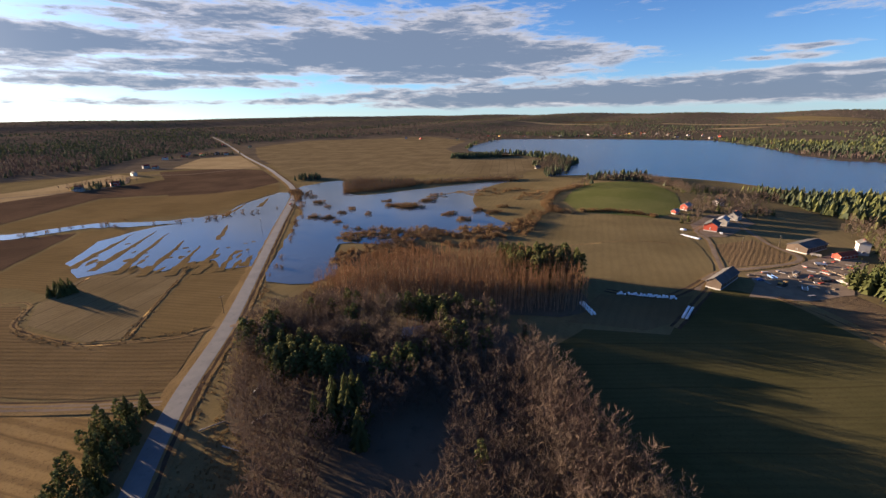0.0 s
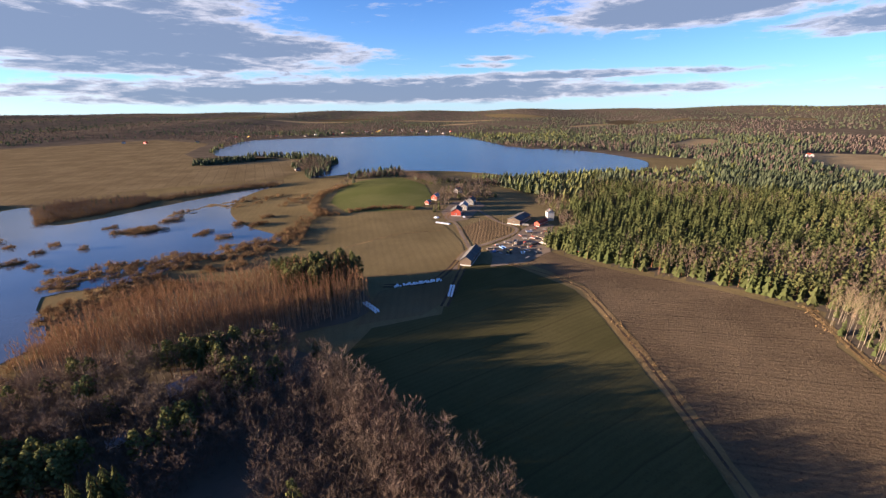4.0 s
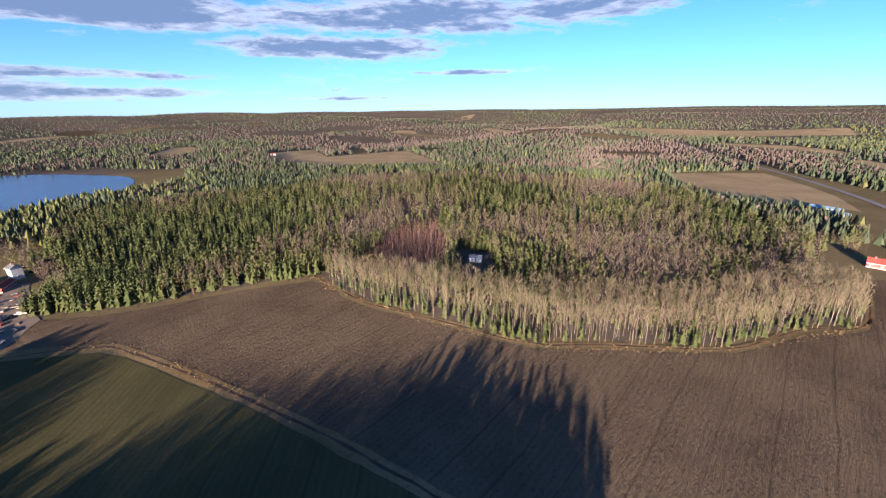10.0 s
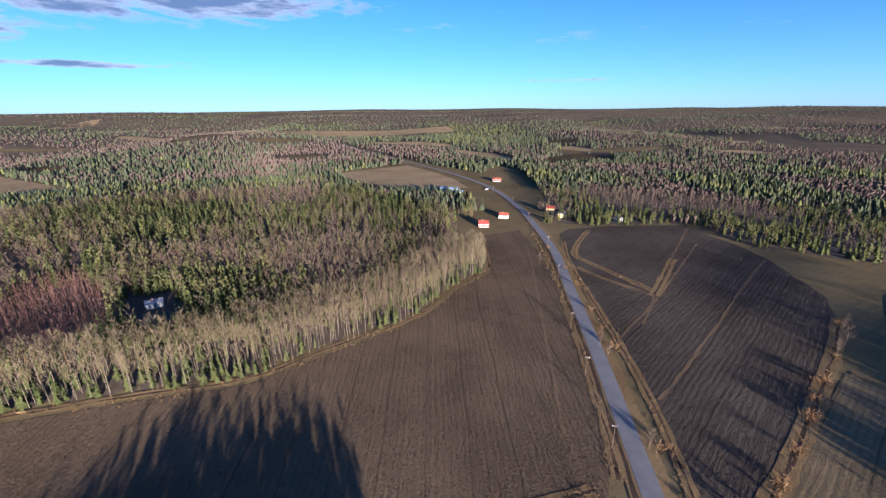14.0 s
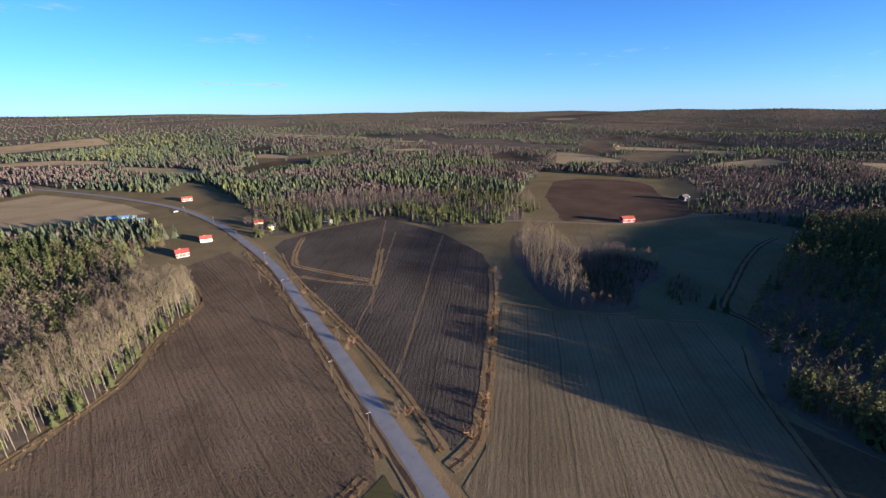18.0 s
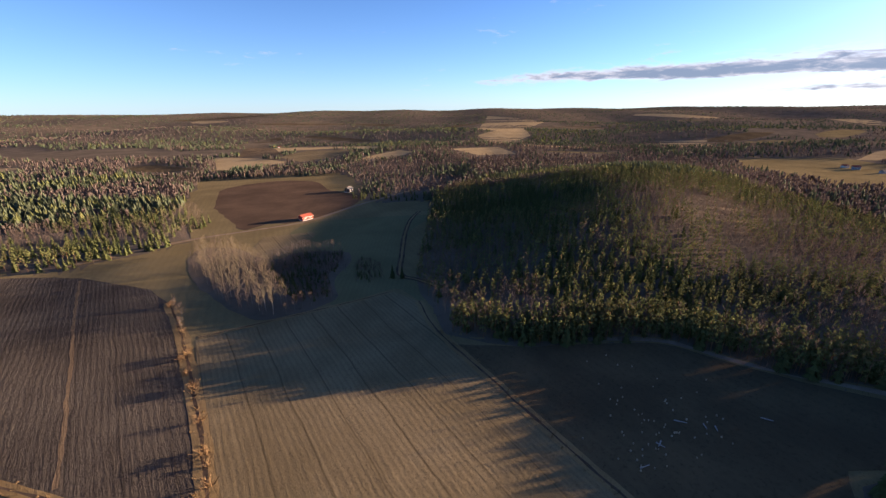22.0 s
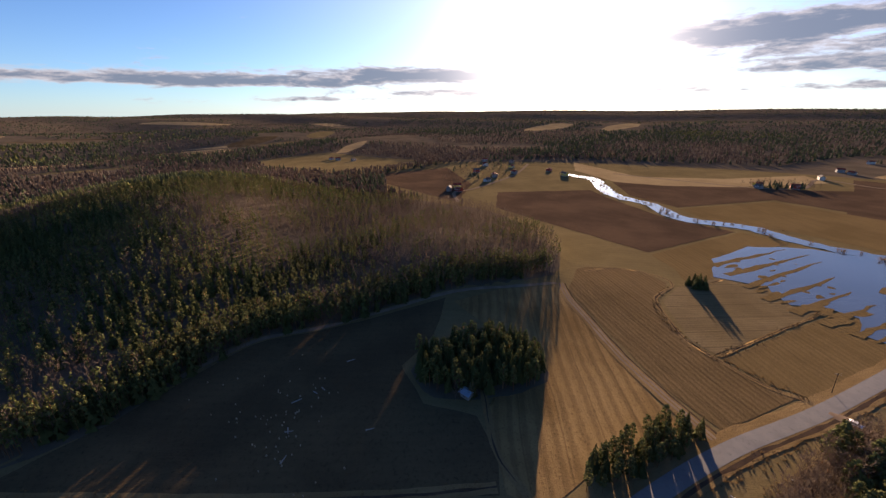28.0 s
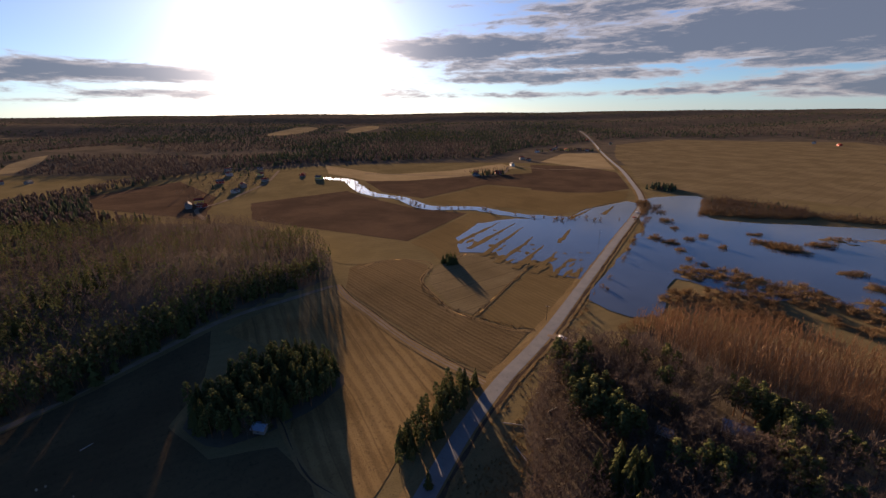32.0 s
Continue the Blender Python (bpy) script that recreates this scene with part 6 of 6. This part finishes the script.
# dark wall material stands in for the shade of trees on this house
house("grey_house", "grey house with tree shade put into its dark wall colour, at the edge of the dark field", -275, -499, 30, 13, 9, 4.5, 3.0, "dark_wood", "dark_roof", 3)
house("hut", "small field hut with pale blue sheet roof beside the pines", -130, 35, 35, 5.5, 4.2, 2.4, 1.0, "grey_wood", "blue_roof", 1, 1, False, 0, "hut", trim="grey_wood", base=False)
house("forest_house", "dark wooden house with grey roof and veranda inside the wood", -13, 151, 12, 10.5, 8, 3.2, 2.6, "dark_wood", "metal_roof", 3)
house("shed", "small shed with pale sheet roof inside the wood", -30, 133, 10, 5.5, 4.5, 2.4, 0.9, "dark_wood", "metal_roof", 1, 1, False, 0, "shed", base=False)
house("shed", "dark outbuilding under pines near the driveway", -49, 149, 40, 6, 5, 2.5, 1.4, "dark_wood", "dark_roof", 1, 1, False, 0, "shed")
house("hut", "small dark cottage on the wooded point", 162, 704, 10, 10, 7, 3.2, 2.2, "dark_wood", "dark_roof", 2)

VILLAGE = ((-471, 533), (-456, 575), (-486, 548), (-506, 682), (-535, 780), (-560, 790), (-623, 1015), (-594, 1043), (-546, 1068), (-575, 1075), (-640, 1060), (-732, 1421), (-597, 1319), (-627, 952), (-660, 1100),
           (-557, 116), (-548, 128), (-575, 132), (-620, 190), (-660, 215), (-690, 260), (-720, 200), (-760, 280), (-800, 240), (-840, 310), (-870, 260), (-700, 330), (-640, 330), (-1000, -70), (-985, -55), (-960, -20),
           (540, 1660), (690, 1630), (470, 1680), (330, 1700), (830, 1500), (620, 1680), (-527, -1453), (-540, -1440), (900, 1420), (880, 1120), (-80, 1640), (60, 1580), (1010, 300), (900, 1050), (800, 1790), (830, 1760), (770, 1740), (860, 1700), (820, 1720), (880, 1650), (900, 1680), (740, 1700), (700, 1720), (930, 1600), (960, 1560), (985, 1500), (650, 1700), (600, 1730), (520, 1660), (420, 1640), (195, 1760), (240, 1740), (-141, 1700))
for i, (a, b) in enumerate(VILLAGE):
    wall = ("grey_wood", "red_paint", "yellow_paint", "pale_paint", "grey_wood")[i % 5]
    text = {"pale_paint": "pale village house with gabled roof", "red_paint": "red village house with gabled roof", "yellow_paint": "yellow village house with gabled roof", "grey_wood": "grey wooden village barn"}[wall]
    house("village_house", text, a, b, (i * 47) % 180, 11 + i % 4 * 2, 8 + i % 3, 3.8 + i % 2 * 1.4, 2.6, wall, ("dark_roof", "red_tile", "wine_roof")[i % 3], 2, 0, i % 2 == 0, 0, "house", "village houses")


# ---- small things ----
def bale_mesh():
    bm = bmesh.new()
    bmesh.ops.create_cone(bm, cap_ends=True, segments=14, radius1=0.52, radius2=0.52, depth=1.0)
    bmesh.ops.bevel(bm, geom=[e for e in bm.edges if abs(e.verts[0].co.z - e.verts[1].co.z) < 1e-4], offset=0.1, segments=2, affect="EDGES")
    for v in bm.verts:
        v.co += Vector((noise.noise(v.co * 3), noise.noise(v.co * 3 + Vector((5, 0, 0))), 0)) * 0.03
    me = bpy.data.meshes.new("wrapped_bale")
    bm.to_mesh(me)
    bm.free()
    me.materials.append(MATS["bale_wrap"])
    return me


BALE = bale_mesh()


def bale(x, y, turn, z=0.0):
    ob = new("wrapped_bale", BALE)
    ob.matrix_basis = pose(x, y, float(land(x, y)) + 0.6 + z, 90, 0, turn)
    return tagged(ob, "round hay bale wrapped in white film", "bale", "wrapped bales")


for i in range(24):
    t = i / 23
    if i in (4,):
        continue
    bale(88 + 25.5 * t, 190.5 - 7.2 * t + rng.normal(0, 0.35), 75 + rng.normal(0, 14))
    if i % 3:
        bale(88.3 + 25.5 * t, 192.2 - 7.2 * t + rng.normal(0, 0.35), 75 + rng.normal(0, 14))
for i in range(9):
    for j in range(2):
        bale(106 + i * 1.05 + j * 1.1, 163.5 + i * 1.25 - j * 1.0, 40 + rng.normal(0, 9))
for i in range(10):
    for j in range(2):
        bale(67.2 - i * 0.15 + j * 1.5 + 0.4 * (i % 2), 168.5 + i * 1.35 + j * 0.2, 5 + rng.normal(0, 6))


def utility_pole(x, y, turn, h=9.0):
    root = new("utility_pole")
    root.matrix_basis = pose(x, y, float(land(x, y)) + 0.2, 0, 0, turn)
    tagged(root, "weathered wooden power pole with crossarm beside the road", "pole", "power poles")
    s = bmesh.new()
    bmesh.ops.create_cone(s, cap_ends=True, segments=8, radius1=0.13, radius2=0.09, depth=h, matrix=Matrix.Translation((0, 0, h / 2)))
    part("post", s, "dark_wood", root)
    arm = part("crossarm", box(-0.9, -0.06, h - 0.7, 0.9, 0.06, h - 0.56), "grey_wood", root)
    for k in (-0.8, 0.0, 0.8):
        b = bmesh.new()
        bmesh.ops.create_cone(b, cap_ends=True, segments=6, radius1=0.06, radius2=0.04, depth=0.2, matrix=Matrix.Translation((k, 0, h - 0.46)))
        part("insulator", b, "white_paint", arm)


for a, b in ((192, -334), (141, -276), (107, -226), (73, -172), (52, -141), (30, -111), (240, -382), (300, -430), (196, 256), (222, 258), (-104, 176), (-122, 245), (-150, 330)):
    utility_pole(a, b, 40)


def car(x, y, turn, paint, text, z=0.0):
    root = new("car")
    root.matrix_basis = pose(x, y, float(land(x, y)) + z, 0, 0, turn)
    tagged(root, text, "car")
    bm = bmesh.new()
    prof = [(-2.1, 0.35), (2.1, 0.35), (2.15, 0.75), (1.2, 0.9), (0.55, 1.42), (-1.35, 1.45), (-2.05, 0.95)]
    a = [bm.verts.new((px_, -0.85, pz)) for px_, pz in prof]
    b = [bm.verts.new((px_, 0.85, pz)) for px_, pz in prof]
    bm.faces.new(a[::-1])
    bm.faces.new(b)
    for i in range(len(prof)):
        j = (i + 1) % len(prof)
        bm.faces.new((a[i], a[j], b[j], b[i]))
    bmesh.ops.recalc_face_normals(bm, faces=bm.faces[:])
    body = part("body", bm, paint, root)
    for s in (1, -1):
        part("side_window", box(-1.3, s * 0.84, 0.98, 0.6, s * 0.87, 1.35), "window_glass", body)
    part("windscreen", box(0.72, -0.7, 0.98, 0.98, 0.7, 1.28), "window_glass", body)
    for cx in (-1.3, 1.35):
        for cy in (-0.8, 0.8):
            w = bmesh.new()
            bmesh.ops.create_cone(w, cap_ends=True, segments=12, radius1=0.33, radius2=0.33, depth=0.22, matrix=Matrix.Translation((cx, cy, 0.33)) @ Matrix.Rotation(radians(90), 4, "X"))
            part("wheel", w, "rubber", root)


car(-88, 165, 20, "white_paint", "pale car parked at the driveway mouth", 0.27)
car(-167, 452, 75, "white_paint", "white car beside the road bridge", 0.32)
car(-160, 428, 70, "red_paint", "red car beside the road bridge", 0.32)
car(318, -440, 40, "white_paint", "white car parked near the road", 0.12)
car(170, 204, 10, "machine_blue", "blue car parked in the farmyard", 0.18)
car(206, 292, 60, "white_paint", "white car parked by the red barn", 0.18)


def trailer(x, y, turn, paint, text):
    """A farm trailer: bed, drawbar, wheels."""
    root = new("farm_trailer")
    root.matrix_basis = pose(x, y, float(land(x, y)) + 0.17, 0, 0, turn)
    tagged(root, text, "trailer")
    part("bed", box(-2.6, -1.1, 0.8, 2.6, 1.1, 1.0), "grey_wood", root)
    for s in (1, -1):
        part("side_board", box(-2.6, s * 1.1 - 0.05, 1.0, 2.6, s * 1.1 + 0.05, 1.7), paint, root)
    part("drawbar", box(2.6, -0.08, 0.7, 4.2, 0.08, 0.85), "rubber", root)
    for cx in (-1.5, 1.2):
        for cy in (-1.0, 1.0):
            w = bmesh.new()
            bmesh.ops.create_cone(w, cap_ends=True, segments=12, radius1=0.5, radius2=0.5, depth=0.3, matrix=Matrix.Translation((cx, cy, 0.5)) @ Matrix.Rotation(radians(90), 4, "X"))
            part("wheel", w, "rubber", root)


def tractor(x, y, turn, paint, text):
    root = new("tractor")
    root.matrix_basis = pose(x, y, float(land(x, y)) + 0.17, 0, 0, turn)
    tagged(root, text, "tractor")
    hood = part("hood", box(0.2, -0.45, 0.8, 2.2, 0.45, 1.6, 0.1), paint, root)
    part("exhaust", box(1.2, 0.2, 1.6, 1.3, 0.3, 2.5), "rubber", hood)
    cab = part("cab", box(-1.4, -0.7, 0.9, 0.2, 0.7, 2.6, 0.08), "window_glass", root)
    part("cab_roof", box(-1.5, -0.8, 2.6, 0.3, 0.8, 2.75, 0.04), paint, cab)
    for cx, r_ in ((-0.9, 0.85), (1.7, 0.5)):
        for cy in (-0.85, 0.85):
            w = bmesh.new()
            bmesh.ops.create_cone(w, cap_ends=True, segments=14, radius1=r_, radius2=r_, depth=0.45, matrix=Matrix.Translation((cx, cy, r_)) @ Matrix.Rotation(radians(90), 4, "X"))
            part("wheel", w, "rubber", root)


drape("farmyard", [(150, 184), (165, 200), (169, 214), (200, 222), (226, 236), (250, 246), (252, 228), (232, 212), (212, 196), (200, 182), (172, 177)], "lane", "muddy brown farmyard with wheel ruts", "yard", 0.16)
drape("farmyard", [(186, 286), (198, 318), (230, 345), (256, 345), (250, 318), (226, 300), (205, 285)], "lane", "bare earth farmyard between barns", "yard", 0.165)
tractor(196, 203, 60, "red_paint", "red tractor standing in the farmyard")
tractor(176, 196, 120, "machine_yellow", "yellow loader standing at the field edge")
for i, (a, b) in enumerate(((203, 201), (182, 190), (207, 196), (220, 224), (196, 212), (178, 206), (231, 240))):
    trailer(a, b, i * 53, ("grey_wood", "machine_blue", "grey_wood", "white_paint")[i % 4], ("grey", "blue", "grey", "white")[i % 4] + " farm trailer parked in the yard")
for i in range(110):
    a, b = rng.uniform(164, 236), rng.uniform(180, 236)
    if not inside([(160, 186), (169, 212), (200, 220), (228, 234), (240, 228), (210, 192), (176, 180)], a, b):
        continue
    root = new("timber_stack")
    root.matrix_basis = pose(a, b, float(land(a, b)) + 0.17, 0, 0, rng.uniform(0, 180))
    tagged(root, "stack of weathered boards and scrap in the farmyard", "timber stack", "yard clutter")
    for k in range(1 + i % 3):
        q = rng.uniform(-0.3, 0.3)
        part("board_layer", box(-1.5 + q, -0.6 + q * 0.3, k * 0.28, (0.6 + i % 5 * 0.4) + q, 0.6, k * 0.28 + 0.22), ("grey_wood", "cut_wood", "dark_wood", "grey_wood", "cut_wood", "dark_wood", "red_paint", "concrete")[(i + k) % 8], root)
ob = new("silage_tank", bpy.data.meshes.new("silage_tank"))
bm = bmesh.new()
bmesh.ops.create_uvsphere(bm, u_segments=18, v_segments=9, radius=3.2)
for v in bm.verts:
    v.co.z = max(v.co.z, -0.4) * 0.62
bm.to_mesh(ob.data)
bm.free()
ob.data.materials.append(MATS["bale_wrap"])
ob.matrix_basis = pose(186, 306, 0.4)
tagged(ob, "low white covered heap beside the red barn", "covered heap")
ob = new("silage_clamp", bpy.data.meshes.new("silage_clamp"))
bm = box(-7, -1.6, 0, 7, 1.6, 1.3, 0.5)
bm.to_mesh(ob.data)
bm.free()
ob.data.materials.append(MATS["bale_wrap"])
ob.matrix_basis = pose(181, 288, 0.18, 0, 0, 120)
tagged(ob, "long white plastic silage roll lying by the lane", "silage roll")


def rock(x, y, s, group):
    me = bpy.data.meshes.new("boulder")
    bm = bmesh.new()
    bmesh.ops.create_icosphere(bm, subdivisions=3, radius=1.0)
    o = Vector((x, y, 0))
    for v in bm.verts:
        v.co *= 1 + 0.45 * noise.noise(v.co * 1.3 + o)
        v.co.z *= 0.5
    bm.to_mesh(me)
    bm.free()
    me.materials.append(MATS["rock"])
    ob = new("boulder", me)
    ob.matrix_basis = pose(x, y, float(land(x, y)) + 0.3, 0, 0, x * 7) @ Matrix.Diagonal((s, s * 0.8, s * 0.7, 1))
    tagged(ob, "pale grey rock outcrop at the forest edge", "boulder", group)


for i in range(15):
    rock(216 + rng.uniform(0, 26), 141 + rng.uniform(0, 24), rng.uniform(1.5, 4.0), "rock outcrop")


def log(x, y, turn, l):
    bm = bmesh.new()
    bmesh.ops.create_cone(bm, cap_ends=True, segments=8, radius1=0.24, radius2=0.14, depth=l, matrix=Matrix.Rotation(radians(90), 4, "Y"))
    ob = part("fallen_log", bm, "grey_wood", None)
    ob.matrix_basis = pose(x, y, float(land(x, y)) + 0.3, 0, 0, turn)
    tagged(ob, "bleached fallen trunk lying in dry grass", "log", "fallen logs")


for a, b, t, l in ((-70, 101, 35, 7), (-50, 150, 20, 6), (-64, 118, 80, 5), (-60, 92, -20, 6), (-72, 122, 10, 4), (-57, 104, 50, 5)):
    log(a, b, t, l)


# stumps and pale debris left in the felled clearing
for i in range(70):
    t, u = rng.normal(size=2)
    a, b = (-122 + 12 * t, -33 + 9 * u) if i % 3 else (-146 + 14 * t, -36 + 16 * u)
    if not inside(WOODS_SHADE_FIELD, a, b):
        continue
    bm = bmesh.new()
    s = rng.uniform(0.14, 0.3)
    bmesh.ops.create_cone(bm, cap_ends=True, segments=7, radius1=s * 1.2, radius2=s, depth=0.6)
    for v in bm.verts:
        v.co += Vector((noise.noise(v.co * 4 + Vector((i, 0, 0))), noise.noise(v.co * 4 + Vector((0, i, 0))), 0)) * 0.15
    ob = part("stump", bm, "cut_wood", None)
    ob.matrix_basis = pose(a, b, float(land(a, b)) + 0.32, rng.uniform(-8, 8), 0, rng.uniform(0, 360))
    tagged(ob, "pale cut tree stump in the dark clearing", "stump", "stumps in the clearing")
for i in range(8):
    a, b = -135 + 20 * rng.normal(), -38 + 14 * rng.normal()
    if inside(WOODS_SHADE_FIELD, a, b):
        log(a, b, rng.uniform(0, 180), rng.uniform(2, 5))


def clods(name, label, pts, near, reach, gap, turn, mat, low=0.10, high=0.26, seed=1):
    """Loose clods in furrow lines over the nearest stretch of a ploughed field."""
    r = np.random.default_rng(seed)
    c, s = math.cos(radians(turn)), math.sin(radians(turn))
    xs, ys = [p[0] for p in pts], [p[1] for p in pts]
    half = math.hypot(max(xs) - min(xs), max(ys) - min(ys)) / 2
    mx, my = (max(xs) + min(xs)) / 2, (max(ys) + min(ys)) / 2
    gu, gv = np.meshgrid(np.arange(-half, half, gap * 1.5), np.arange(-half, half, gap))
    u = gu.ravel() + r.normal(0, gap * 0.22, gu.size)
    v = gv.ravel() + r.uniform(-0.6, 0.6, gu.size) * gap
    x, y = mx + u * c - v * s, my + u * s + v * c
    d = np.hypot(x - near[0], y - near[1])
    ok = inside(pts, x, y) & (r.uniform(size=len(x)) < np.clip(1.15 - d / reach, 0, 1)) & (patchy(x, y, 16.0, seed) > r.uniform(0.1, 0.6, len(x)))
    x, y = x[ok], y[ok]
    k = len(x)
    size = r.uniform(low, high, k)
    a = r.uniform(0, 6.28, k)
    vs = np.zeros((k, 5, 3))
    for i in range(4):
        q = size * r.uniform(0.8, 1.7, k)
        vs[:, i, 0], vs[:, i, 1] = x + np.cos(a + i * 1.571) * q, y + np.sin(a + i * 1.571) * q
    vs[:, 4, 0], vs[:, 4, 1], vs[:, 4, 2] = x + r.normal(0, 0.05, k), y + r.normal(0, 0.05, k), size * r.uniform(0.7, 1.3, k)
    vs[:, :, 2] += (land(x, y) + 0.05)[:, None]
    f = np.array([(0, 1, 4), (1, 2, 4), (2, 3, 4), (3, 0, 4)])[None] + (np.arange(k) * 5)[:, None, None]
    tagged(mesh_object(name, vs.reshape(-1, 3), f.reshape(-1, 3), [mat]), label, "clods", kind="stuff")


clods("soil_clods", "loose brown clods along the plough furrows", EAST_PLOUGH, (110, -60), 260, 1.0, 47, "plough_brown", seed=5)
clods("soil_clods", "loose dark clods along the plough furrows", PLOUGH_SOUTH, (20, -150), 260, 1.0, 86, "plough_south", seed=6)
clods("straw_tufts", "loose straw and stubble tufts along the drill rows", STUBBLE, (-60, -80), 190, 1.5, 81.5, "stubble", 0.08, 0.18, seed=7)
